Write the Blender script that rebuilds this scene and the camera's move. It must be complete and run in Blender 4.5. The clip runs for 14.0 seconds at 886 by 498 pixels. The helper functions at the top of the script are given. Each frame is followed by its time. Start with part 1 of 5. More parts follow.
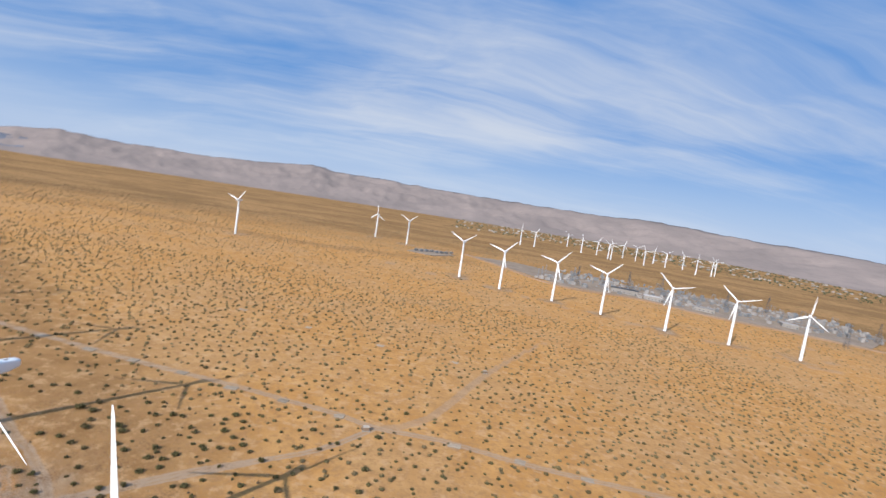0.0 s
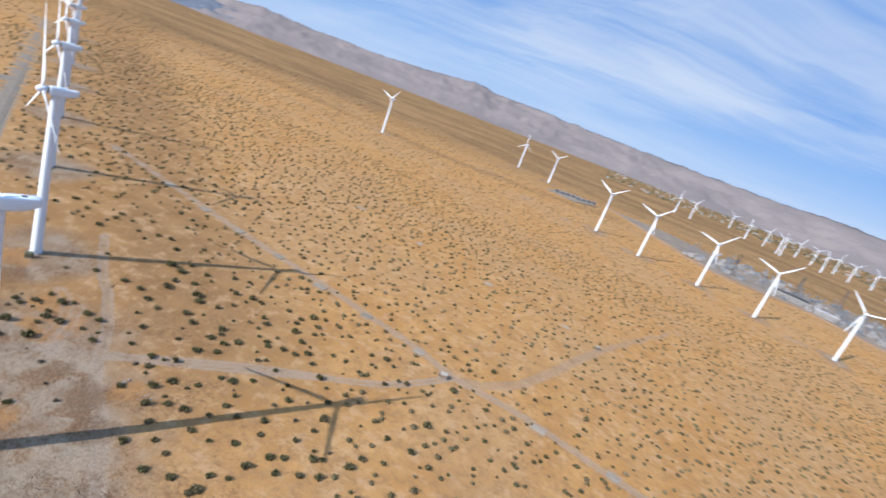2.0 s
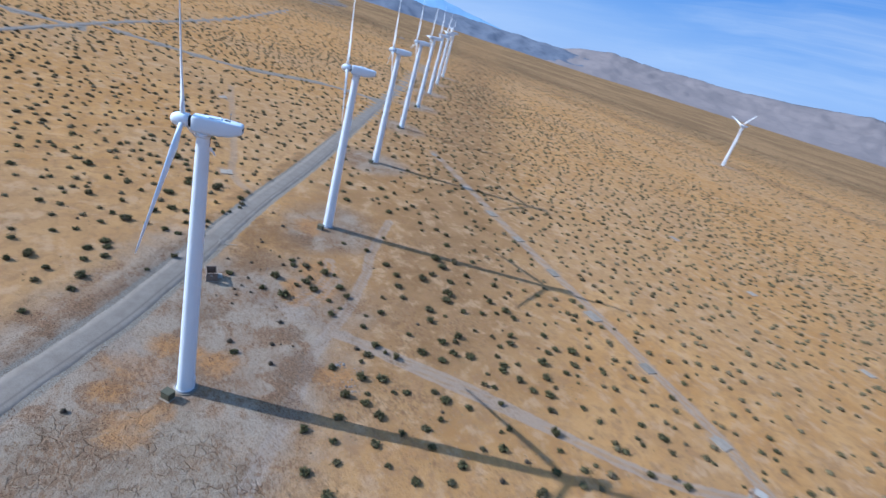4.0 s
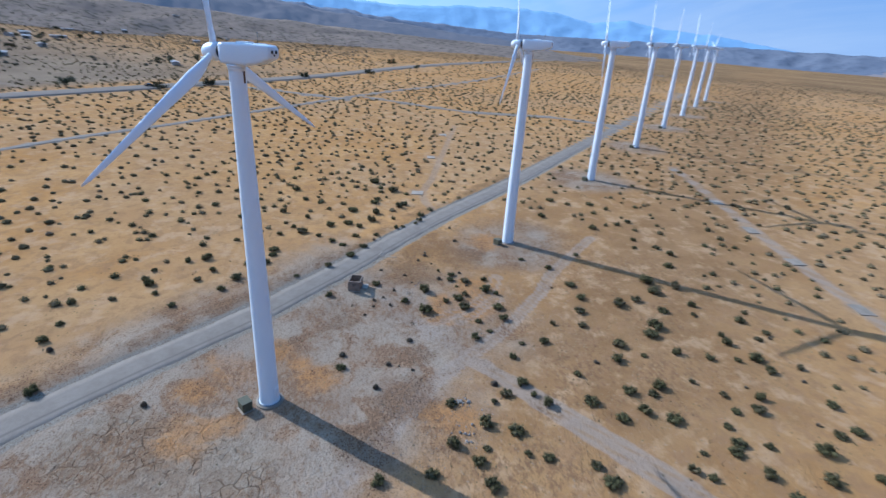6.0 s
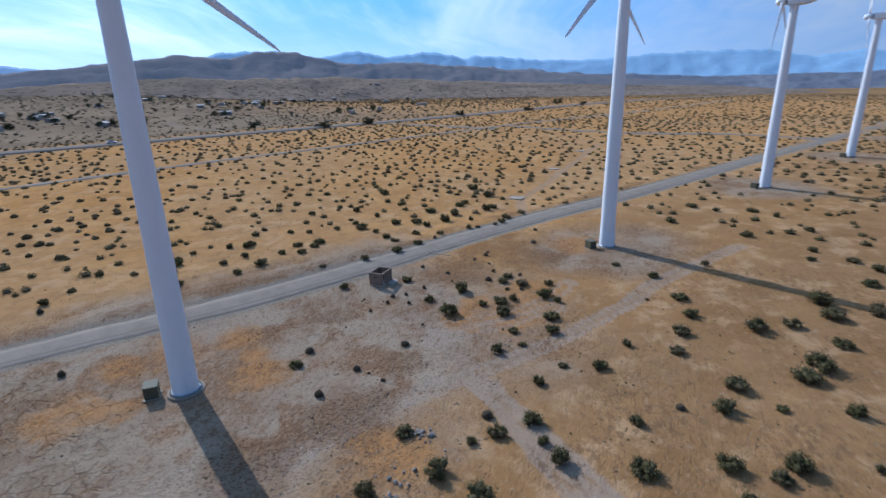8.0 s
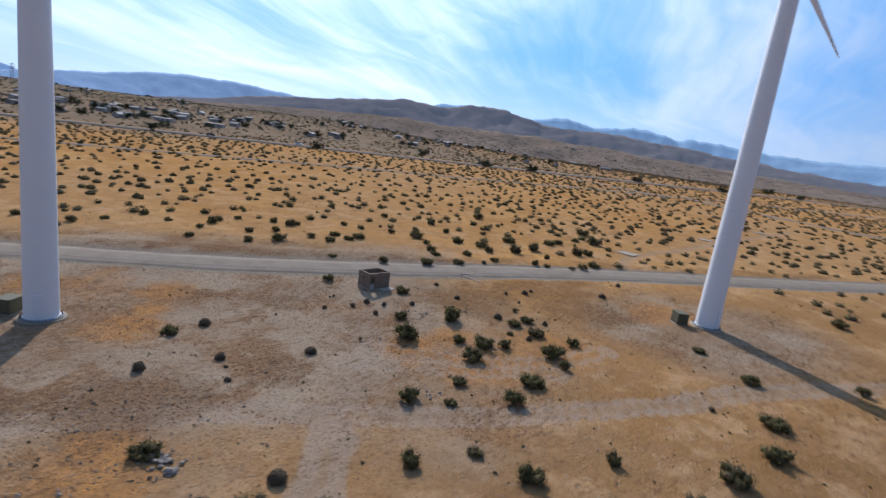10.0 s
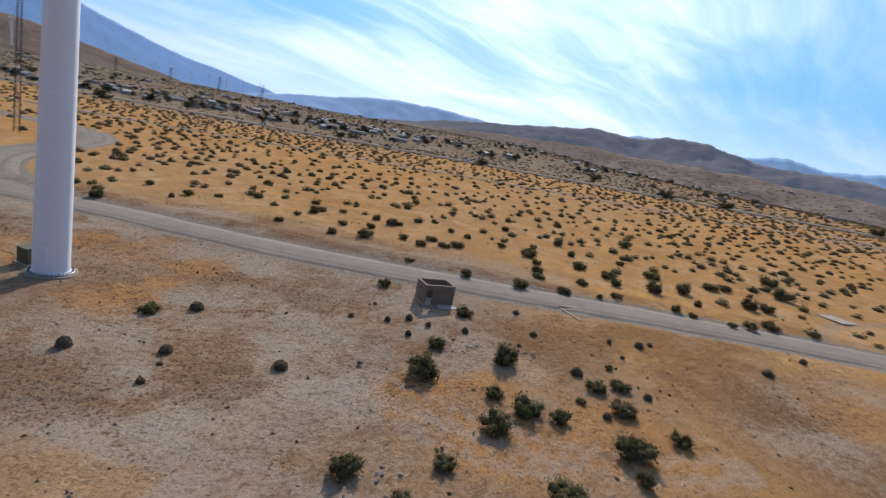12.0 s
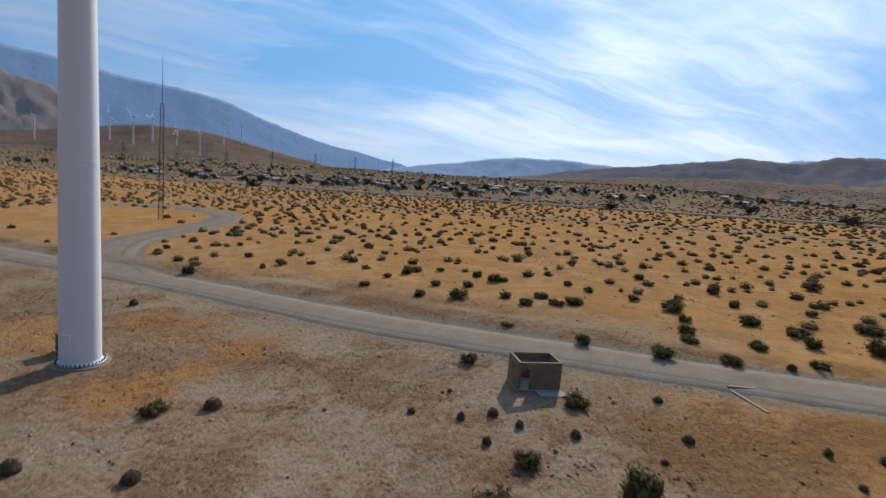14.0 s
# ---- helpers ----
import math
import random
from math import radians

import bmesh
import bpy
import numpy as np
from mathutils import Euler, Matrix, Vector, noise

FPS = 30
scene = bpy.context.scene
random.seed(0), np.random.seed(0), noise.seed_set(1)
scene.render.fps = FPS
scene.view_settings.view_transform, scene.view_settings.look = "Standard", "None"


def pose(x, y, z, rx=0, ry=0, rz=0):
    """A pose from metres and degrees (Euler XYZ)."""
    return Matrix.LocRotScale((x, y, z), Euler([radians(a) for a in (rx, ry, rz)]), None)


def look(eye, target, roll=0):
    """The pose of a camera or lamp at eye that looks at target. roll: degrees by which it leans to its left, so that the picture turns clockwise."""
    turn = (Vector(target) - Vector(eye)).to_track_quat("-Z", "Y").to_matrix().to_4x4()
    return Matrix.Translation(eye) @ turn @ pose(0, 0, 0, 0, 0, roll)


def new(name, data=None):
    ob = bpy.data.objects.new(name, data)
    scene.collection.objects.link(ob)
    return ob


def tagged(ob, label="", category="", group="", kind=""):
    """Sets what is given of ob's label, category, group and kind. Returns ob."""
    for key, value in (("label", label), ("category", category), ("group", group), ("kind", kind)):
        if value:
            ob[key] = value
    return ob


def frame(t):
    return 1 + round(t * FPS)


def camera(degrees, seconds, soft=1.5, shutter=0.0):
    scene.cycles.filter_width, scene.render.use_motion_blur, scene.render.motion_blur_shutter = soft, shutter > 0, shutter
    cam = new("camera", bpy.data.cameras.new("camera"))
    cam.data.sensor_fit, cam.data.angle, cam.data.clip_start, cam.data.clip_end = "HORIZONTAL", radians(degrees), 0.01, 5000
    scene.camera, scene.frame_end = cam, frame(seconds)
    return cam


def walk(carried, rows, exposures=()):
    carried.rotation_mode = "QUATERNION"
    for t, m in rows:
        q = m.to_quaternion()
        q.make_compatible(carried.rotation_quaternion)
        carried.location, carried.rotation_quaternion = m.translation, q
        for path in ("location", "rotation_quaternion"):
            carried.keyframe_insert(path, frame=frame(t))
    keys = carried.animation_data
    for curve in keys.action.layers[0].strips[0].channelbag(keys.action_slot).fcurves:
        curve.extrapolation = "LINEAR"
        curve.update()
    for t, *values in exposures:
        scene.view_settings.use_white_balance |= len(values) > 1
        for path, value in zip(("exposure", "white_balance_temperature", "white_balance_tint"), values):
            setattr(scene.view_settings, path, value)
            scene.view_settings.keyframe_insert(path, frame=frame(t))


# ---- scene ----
# ---- camera ----
cam = camera(83.8, 14.0, soft=1.45, shutter=0.5)
PATH = [
    (0.0, (-3.21, 6.80, 76.93), (-2.89, 26.72, 75.19), 9.05),
    (0.5, (-3.32, 15.71, 76.29), (-3.99, 35.52, 73.66), 13.48),
    (1.0, (-2.85, 23.99, 75.25), (-4.61, 43.55, 71.48), 18.23),
    (1.5, (-3.06, 29.63, 75.00), (-5.45, 48.95, 70.41), 19.94),
    (2.0, (-3.39, 38.55, 72.93), (-7.35, 57.32, 67.25), 21.13),
    (2.5, (-4.02, 47.11, 70.68), (-10.64, 64.50, 63.37), 23.09),
    (3.0, (-4.29, 55.54, 67.34), (-13.79, 70.95, 58.85), 22.86),
    (3.5, (-5.90, 62.75, 63.51), (-17.64, 76.46, 54.90), 20.80),
    (3.7, (-6.48, 65.91, 61.55), (-19.10, 78.95, 53.14), 19.29),
    (5.8, (-16.63, 95.16, 43.22), (-34.74, 98.57, 35.45), 4.53),
    (6.0, (-18.03, 97.74, 42.02), (-36.33, 100.11, 34.30), 3.44),
    (6.5, (-22.13, 103.71, 36.91), (-40.77, 104.03, 29.66), 0.26),
    (7.0, (-26.31, 109.02, 33.05), (-45.00, 107.86, 26.01), -0.83),
    (7.5, (-30.94, 114.11, 28.97), (-49.65, 111.23, 22.51), -1.38),
    (8.0, (-35.90, 118.86, 25.37), (-54.42, 114.05, 19.55), -1.45),
    (8.2, (-38.10, 120.47, 23.96), (-56.47, 114.95, 18.30), -1.01),
    (10.3, (-60.95, 131.59, 15.83), (-76.37, 119.43, 12.02), 9.66),
    (10.5, (-62.85, 131.56, 15.48), (-77.77, 118.81, 11.66), 10.60),
    (11.0, (-67.22, 131.32, 14.77), (-80.90, 117.23, 10.97), 11.23),
    (11.5, (-71.01, 130.65, 14.30), (-83.53, 115.53, 10.47), 11.01),
    (12.0, (-74.47, 129.36, 13.88), (-85.60, 113.23, 9.87), 11.63),
    (12.5, (-77.31, 127.94, 13.54), (-86.90, 110.91, 9.30), 12.05),
    (13.0, (-79.68, 125.95, 13.10), (-87.85, 108.14, 9.07), 10.86),
    (13.5, (-81.60, 123.65, 12.81), (-88.67, 105.25, 9.45), 8.10),
    (14.0, (-83.21, 121.13, 12.45), (-89.45, 102.30, 9.92), 4.91),
]
walk(cam, [(t, look(eye, target, roll)) for t, eye, target, roll in PATH],
     [(0, 0.46, 6150, 10), (1.5, 0.56, 5750, 8.5), (2.5, 0.48, 5350, 8.5), (3.2, 0.36, 4850, 8), (6.0, 0.29, 4740, 6.5), (8.0, -0.02, 5020, 8), (11.0, 0.0, 5980, 13), (12.5, 0.04, 6050, 13), (14.0, -0.29, 6350, 10.5)])

# ---- light ----
SUN_AZ, SUN_EL = radians(-126.5), radians(32.5)
SUN_DIR = Vector((math.cos(SUN_EL) * math.cos(SUN_AZ), math.cos(SUN_EL) * math.sin(SUN_AZ), math.sin(SUN_EL)))
sun = new("sun", bpy.data.lights.new("sun", "SUN"))
sun.data.energy, sun.data.angle, sun.data.color = 5.0, radians(0.55), (1.0, 0.93, 0.83)
sun.matrix_world = look(SUN_DIR * 100, (0, 0, 0))


class Nodes:
    """Short way to write node trees."""

    def __init__(self, tree):
        self.tree = tree
        tree.nodes.clear()

    def add(self, kind, ins=None, op="", name=""):
        n = self.tree.nodes.new(kind)
        if op:
            n.operation = op
        if name:
            n.attribute_name = name
        for k, v in (ins or {}).items():
            s = n.inputs[k]
            if isinstance(v, bpy.types.NodeSocket):
                self.tree.links.new(v, s)
            else:
                s.default_value = v
        return n

    def math(self, op, a, b=0.0, c=0.0):
        return self.add("ShaderNodeMath", {0: a, 1: b, 2: c}, op).outputs[0]

    def vmath(self, op, a, b=(0, 0, 0)):
        n = self.add("ShaderNodeVectorMath", {0: a, 1: b}, op)
        return n.outputs["Value"] if op in ("DOT_PRODUCT", "LENGTH") else n.outputs[0]

    def noise(self, vec, scale, detail=4.0, rough=0.55, dist=0.0):
        return self.add("ShaderNodeTexNoise", {"Vector": vec, "Scale": scale, "Detail": detail, "Roughness": rough, "Distortion": dist}).outputs[0]

    def step(self, x, lo, hi, a=0.0, b=1.0):
        n = self.add("ShaderNodeMapRange", {0: x, 1: lo, 2: hi, 3: a, 4: b})
        n.interpolation_type = "SMOOTHSTEP"
        return n.outputs[0]

    def mix(self, fac, a, b, mode="MIX"):
        n = self.add("ShaderNodeMix")
        n.data_type, n.blend_type = "RGBA", mode
        for s, v in ((n.inputs[0], fac), (n.inputs[6], a), (n.inputs[7], b)):
            if isinstance(v, bpy.types.NodeSocket):
                self.tree.links.new(v, s)
            elif isinstance(v, tuple):
                s.default_value = (*v, 1.0) if len(v) == 3 else v
            else:
                s.default_value = v
        return n.outputs[2]

    def position(self):
        return self.add("ShaderNodeNewGeometry").outputs["Position"]

    def attr(self, name):
        return self.add("ShaderNodeAttribute", name=name).outputs["Fac"]


def sky_world():
    world = bpy.data.worlds.new("sky")
    world.use_nodes = True
    scene.world = world
    n = Nodes(world.node_tree)
    sky = n.add("ShaderNodeTexSky")
    sky.sky_type, sky.sun_disc, sky.sun_elevation, sky.sun_rotation = "NISHITA", False, SUN_EL, math.pi / 2 - SUN_AZ
    sky.altitude, sky.air_density, sky.dust_density, sky.ozone_density = 400.0, 1.0, 1.4, 1.5
    way = n.add("ShaderNodeTexCoord").outputs["Generated"]
    xyz = n.add("ShaderNodeSeparateXYZ", {0: way})
    up = n.math("ADD", n.math("MAXIMUM", xyz.outputs[2], 0.0), 0.17)
    flat = n.add("ShaderNodeCombineXYZ", {0: n.math("DIVIDE", xyz.outputs[0], up), 1: n.math("DIVIDE", xyz.outputs[1], up)}).outputs[0]
    # wind-drawn cirrus: noise stretched along one heading, with thin fibres in it
    turned = n.add("ShaderNodeMapping", {"Vector": flat, "Rotation": (0, 0, radians(-20)), "Scale": (0.5, 1.25, 1.0)}).outputs[0]
    warp = n.math("MULTIPLY", n.noise(flat, 0.7, 3, 0.5), 1.3)
    turned = n.vmath("ADD", turned, n.add("ShaderNodeCombineXYZ", {0: warp, 1: n.math("MULTIPLY", warp, 0.6)}).outputs[0])
    veil = n.noise(turned, 0.8, 8, 0.58, 0.3)
    fibre = n.noise(n.add("ShaderNodeMapping", {"Vector": turned, "Scale": (0.7, 3.0, 1.0)}).outputs[0], 2.2, 6, 0.6, 0.6)
    broad = n.noise(flat, 0.5, 3, 0.5)
    cover = n.math("ADD", n.math("ADD", n.math("MULTIPLY", veil, 0.7), n.math("MULTIPLY", broad, 0.35)), n.math("MULTIPLY", fibre, 0.13))
    mask = n.math("MULTIPLY", n.step(cover, 0.46, 0.78), n.step(xyz.outputs[2], 0.0, 0.17, 0.4, 1.0))
    toward = n.math("MAXIMUM", n.vmath("DOT_PRODUCT", way, tuple(SUN_DIR)), 0.0)
    haze_glow = n.math("ADD", n.math("MULTIPLY", n.math("POWER", toward, 2.0), 12.5), 9.0)
    glow = n.math("ADD", n.math("MULTIPLY", n.math("POWER", toward, 3.0), 22.0), 8.0)
    cloud = n.add("ShaderNodeCombineXYZ", {0: n.math("MULTIPLY", glow, 0.97), 1: glow, 2: n.math("MULTIPLY", glow, 1.06)}).outputs[0]
    haze = n.math("MULTIPLY", n.step(xyz.outputs[2], -0.02, 0.2, 0.62, 0.0), n.math("ADD", n.math("MULTIPLY", toward, -0.05), 0.9))
    # the clear air between the clouds is deep blue also towards the sun
    blue = n.mix(0.75, sky.outputs[0], n.vmath("MULTIPLY", (1.25, 3.5, 8.0), n.add("ShaderNodeCombineXYZ", {0: n.step(toward, 0.0, 1.0, 1.0, 3.0), 1: n.step(toward, 0.0, 1.0, 1.0, 2.9), 2: n.step(toward, 0.0, 1.0, 1.0, 2.4)}).outputs[0]))
    col = n.mix(n.math("MULTIPLY", mask, 0.85), blue, cloud)
    col = n.mix(haze, col, n.add("ShaderNodeCombineXYZ", {0: n.math("MULTIPLY", haze_glow, 0.93), 1: haze_glow, 2: n.math("MULTIPLY", haze_glow, 1.08)}).outputs[0])
    bg = n.add("ShaderNodeBackground", {"Color": col, "Strength": 0.065})
    n.add("ShaderNodeOutputWorld", {0: bg.outputs[0]})


sky_world()


# ---- materials ----
def material(name, build):
    mat = bpy.data.materials.new(name)
    mat.use_nodes = True
    n = Nodes(mat.node_tree)
    build(n)
    return mat


def finish(n, color, rough=0.8, metal=0.0, bump=None, bump_size=0.02, bump_strength=0.5, spec=0.3, **more):
    ins = {"Base Color": color if isinstance(color, bpy.types.NodeSocket) else (*color, 1.0), "Roughness": rough, "Metallic": metal, "Specular IOR Level": spec}
    ins.update(more)
    if bump is not None:
        ins["Normal"] = n.add("ShaderNodeBump", {"Height": bump, "Distance": bump_size, "Strength": bump_strength}).outputs[0]
    n.add("ShaderNodeOutputMaterial", {0: n.add("ShaderNodeBsdfPrincipled", ins).outputs[0]})


def simple(name, color, rough=0.8, metal=0.0, vary=0.15, scale=2.0, spec=0.3, grain=0.01):
    """A plain surface with broad mottling, fine grain and a slight difference from piece to piece."""

    def build(n):
        at = n.add("ShaderNodeTexCoord").outputs["Object"]
        big, fine = n.noise(at, scale, 4), n.noise(at, scale * 14, 3)
        amount = n.math("ADD", n.math("MULTIPLY", big, 0.7), n.math("MULTIPLY", fine, 0.3))
        one = n.add("ShaderNodeObjectInfo").outputs["Random"]
        amount = n.math("ADD", n.math("MULTIPLY", n.math("SUBTRACT", amount, 0.5), 2.2 * vary), n.math("MULTIPLY", n.math("SUBTRACT", one, 0.5), vary))
        k = n.math("ADD", amount, 1.0)
        col = n.vmath("MULTIPLY", (*color,), n.add("ShaderNodeCombineXYZ", {0: k, 1: k, 2: k}).outputs[0])
        finish(n, col, rough, metal, fine, grain, 0.4, spec)

    return material(name, build)


def ground_build(n):
    at = n.position()
    bare, track, gravel, far, umber, ochre, mud, rut = (n.attr(a) for a in ("bare", "track", "gravel", "far", "umber", "ochre", "mud", "rut"))
    dun, town = n.attr("dun"), n.attr("town")
    wide, mid, small, grit = n.noise(at, 0.012, 4), n.noise(at, 0.09, 5, 0.6), n.noise(at, 0.7, 5, 0.6), n.noise(at, 5.0, 4, 0.65)
    shred = n.noise(n.add("ShaderNodeMapping", {"Vector": at, "Rotation": (0, 0, radians(38)), "Scale": (0.85, 1.2, 1.0)}).outputs[0], 1.5, 7, 0.72, 0.3)
    sand = n.mix(n.step(mid, 0.3, 0.72), (0.268, 0.140, 0.050), (0.330, 0.190, 0.077))
    sand = n.mix(n.step(wide, 0.42, 0.62), sand, n.mix(0.4, sand, (0.252, 0.170, 0.100)))
    sand = n.mix(n.math("MULTIPLY", n.step(small, 0.5, 0.75), 0.5), sand, (0.210, 0.125, 0.060))
    sand = n.mix(n.math("MULTIPLY", n.step(shred, 0.56, 0.74), 0.4), sand, (0.165, 0.100, 0.055))
    sand = n.mix(n.math("MULTIPLY", dun, 0.85), sand, n.mix(n.step(mid, 0.35, 0.65), (0.142, 0.083, 0.040), (0.186, 0.111, 0.055)))
    sand = n.mix(n.math("MULTIPLY", n.step(n.noise(at, 0.45, 6, 0.65, 0.4), 0.46, 0.62), 0.6), sand, (0.196, 0.114, 0.060))
    sand = n.mix(n.math("MULTIPLY", n.step(n.noise(at, 0.22, 6, 0.65), 0.50, 0.66), 0.55), sand, (0.335, 0.222, 0.130))
    sand = n.vmath("MULTIPLY", sand, (1.30, 1.27, 1.25))
    # trodden soil: grey-tan with rusty patches, brown litter and streaks along the row
    pale = n.mix(n.step(mid, 0.36, 0.66), (0.286, 0.226, 0.176), (0.222, 0.152, 0.106))
    rust = n.step(n.noise(at, 0.16, 5, 0.65, 0.8), 0.47, 0.64)
    pale = n.mix(n.math("MULTIPLY", rust, 0.55), pale, (0.232, 0.128, 0.068))
    litter = n.step(n.math("ADD", shred, n.math("MULTIPLY", n.math("SUBTRACT", rust, 0.4), 0.12)), 0.50, 0.575)
    pale = n.mix(n.math("MULTIPLY", litter, 0.5), pale, (0.142, 0.084, 0.050))
    pale = n.mix(n.math("MULTIPLY", n.step(small, 0.56, 0.7), 0.45), pale, (0.285, 0.235, 0.185))
    band = n.noise(n.add("ShaderNodeMapping", {"Vector": at, "Rotation": (0, 0, radians(30)), "Scale": (1.0, 1.7, 1.0)}).outputs[0], 0.004, 8, 0.72)
    sand = n.mix(n.math("MULTIPLY", n.math("MULTIPLY", far, n.math("SUBTRACT", 1.0, n.math("MULTIPLY", dun, 0.7))), 0.8), sand, n.mix(n.step(band, 0.42, 0.58), (0.150, 0.096, 0.054), (0.255, 0.158, 0.084)))
    sand = n.mix(n.math("MULTIPLY", town, 0.85), sand, n.mix(n.step(n.noise(at, 0.02, 6, 0.65), 0.4, 0.6), (0.150, 0.122, 0.098), (0.205, 0.164, 0.126)))
    edge = n.math("ADD", bare, n.math("MULTIPLY", n.math("SUBTRACT", n.noise(at, 0.05, 6, 0.65), 0.5), 1.4))
    col = n.mix(n.step(edge, 0.12, 0.95), sand, pale)
    hard = n.math("ADD", mud, n.math("MULTIPLY", n.math("SUBTRACT", mid, 0.5), 0.8))
    hard = n.step(hard, 0.2, 0.7)
    col = n.mix(n.math("MULTIPLY", hard, 0.55), col, n.mix(n.step(small, 0.4, 0.62), (0.250, 0.200, 0.152), (0.185, 0.132, 0.090)))
    wobble = n.vmath("ADD", at, n.vmath("MULTIPLY", n.add("ShaderNodeTexNoise", {"Vector": at, "Scale": 0.9, "Detail": 3.0}).outputs["Color"], (1.2, 1.2, 0.0)))
    crack = n.add("ShaderNodeTexVoronoi", {"Vector": wobble, "Scale": 0.62, "Randomness": 1.0})
    crack.feature = "DISTANCE_TO_EDGE"
    crack = n.math("MULTIPLY", n.math("MULTIPLY", n.step(crack.outputs["Distance"], 0.055, 0.012), hard), n.step(n.noise(at, 0.35, 3), 0.42, 0.58))
    col = n.mix(n.math("MULTIPLY", crack, 0.5), col, (0.105, 0.060, 0.034))
    orange = n.step(n.math("ADD", ochre, n.math("MULTIPLY", n.math("SUBTRACT", n.noise(at, 0.35, 5, 0.6, 0.6), 0.5), 2.0)), 0.2, 1.2)
    col = n.mix(n.math("MULTIPLY", orange, 0.85), col, n.mix(n.step(small, 0.35, 0.65), (0.360, 0.180, 0.066), (0.290, 0.150, 0.064)))
    worn = n.math("ADD", track, n.math("MULTIPLY", n.math("SUBTRACT", small, 0.5), 0.7))
    col = n.mix(n.math("MULTIPLY", n.step(worn, 0.35, 0.9), 0.44), col, n.mix(n.step(grit, 0.4, 0.7), (0.262, 0.208, 0.172), (0.215, 0.160, 0.125)))
    ruts = n.math("ADD", rut, n.math("MULTIPLY", n.math("SUBTRACT", n.noise(at, 0.5, 4), 0.5), 0.9))
    col = n.mix(n.math("MULTIPLY", n.step(ruts, 0.3, 0.85), 0.5), col, (0.295, 0.235, 0.195))
    stony = n.math("ADD", gravel, n.math("MULTIPLY", n.math("SUBTRACT", small, 0.5), 0.5))
    col = n.mix(n.step(stony, 0.35, 0.7), col, n.mix(n.step(grit, 0.35, 0.65), (0.245, 0.212, 0.182), (0.182, 0.150, 0.122)))
    brown = n.step(n.math("ADD", umber, n.math("MULTIPLY", n.math("SUBTRACT", n.noise(at, 0.16, 6, 0.7), 0.46), 3.0)), 0.3, 1.0)
    col = n.mix(n.math("MULTIPLY", brown, 0.5), col, n.mix(n.step(shred, 0.4, 0.6), (0.160, 0.090, 0.046), (0.095, 0.055, 0.033)))
    # dry brown litter and pale grit strewn over the ground near the row
    near = n.attr("near")
    strewn = n.noise(n.add("ShaderNodeMapping", {"Vector": at, "Rotation": (0, 0, radians(-38)), "Scale": (0.7, 1.25, 1.0)}).outputs[0], 1.3, 8, 0.78, 0.2)
    strewn = n.step(n.math("ADD", strewn, n.math("MULTIPLY", n.math("SUBTRACT", mid, 0.5), 0.35)), 0.49, 0.60)
    col = n.mix(n.math("MULTIPLY", n.math("MULTIPLY", strewn, n.math("MULTIPLY", near, n.step(n.noise(at, 0.075, 3), 0.40, 0.58, 0.12, 1.0))), 0.66), col, n.mix(n.step(small, 0.4, 0.6), (0.178, 0.096, 0.048), (0.118, 0.068, 0.040)))
    gritty = n.step(n.noise(at, 2.1, 7, 0.75), 0.56, 0.66)
    col = n.mix(n.math("MULTIPLY", n.math("MULTIPLY", gritty, near), 0.45), col, (0.335, 0.270, 0.208))
    # pebbles of two sizes
    trodden = n.step(n.math("ADD", bare, n.math("MULTIPLY", mid, 0.35)), 0.3, 0.9)
    for scale, lo, hi, part_of in ((4.6, 0.20, 0.12, 0.75), (2.1, 0.13, 0.08, 0.8)):
        cells = n.add("ShaderNodeTexVoronoi", {"Vector": at, "Scale": scale, "Randomness": 1.0})
        own = n.add("ShaderNodeSeparateColor", {0: cells.outputs["Color"]})
        dot = n.math("MULTIPLY", n.step(cells.outputs["Distance"], lo, hi), n.step(own.outputs[0], 0.45, 0.75))
        dot = n.math("MULTIPLY", dot, trodden)
        col = n.mix(n.math("MULTIPLY", dot, part_of), col, n.mix(n.step(own.outputs[1], 0.3, 0.7), (0.110, 0.074, 0.050), (0.360, 0.305, 0.250)))
    speck = n.step(n.noise(at, 4.2, 3, 0.5, 0.4), 0.55, 0.61)
    speck = n.math("MULTIPLY", n.math("MULTIPLY", speck, trodden), n.math("ADD", n.math("MULTIPLY", n.math("MAXIMUM", rust, brown), 0.5), 0.42))
    col = n.mix(speck, col, (0.092, 0.053, 0.033))
    col = n.mix(n.math("MULTIPLY", n.step(grit, 0.5, 0.8), 0.35), col, (0.154, 0.097, 0.055))
    # scrub too far off to stand as plants
    clump = n.add("ShaderNodeTexVoronoi", {"Vector": at, "Scale": 0.16, "Randomness": 1.0})
    scrub = n.math("MULTIPLY", n.step(clump.outputs["Distance"], 0.45, 0.25), far)
    col = n.mix(n.math("MULTIPLY", scrub, 0.55), col, (0.085, 0.062, 0.034))
    col = n.vmath("MULTIPLY", col, (1.05, 0.99, 0.87))
    height = n.math("ADD", n.math("MULTIPLY", grit, 0.35), n.math("ADD", n.math("MULTIPLY", shred, 0.9), n.math("MULTIPLY", crack, -0.6)))
    finish(n, col, 1.0, 0.0, height, 0.34, 0.7, 0.0)


M = {}
M["ground"] = material("desert_ground", ground_build)


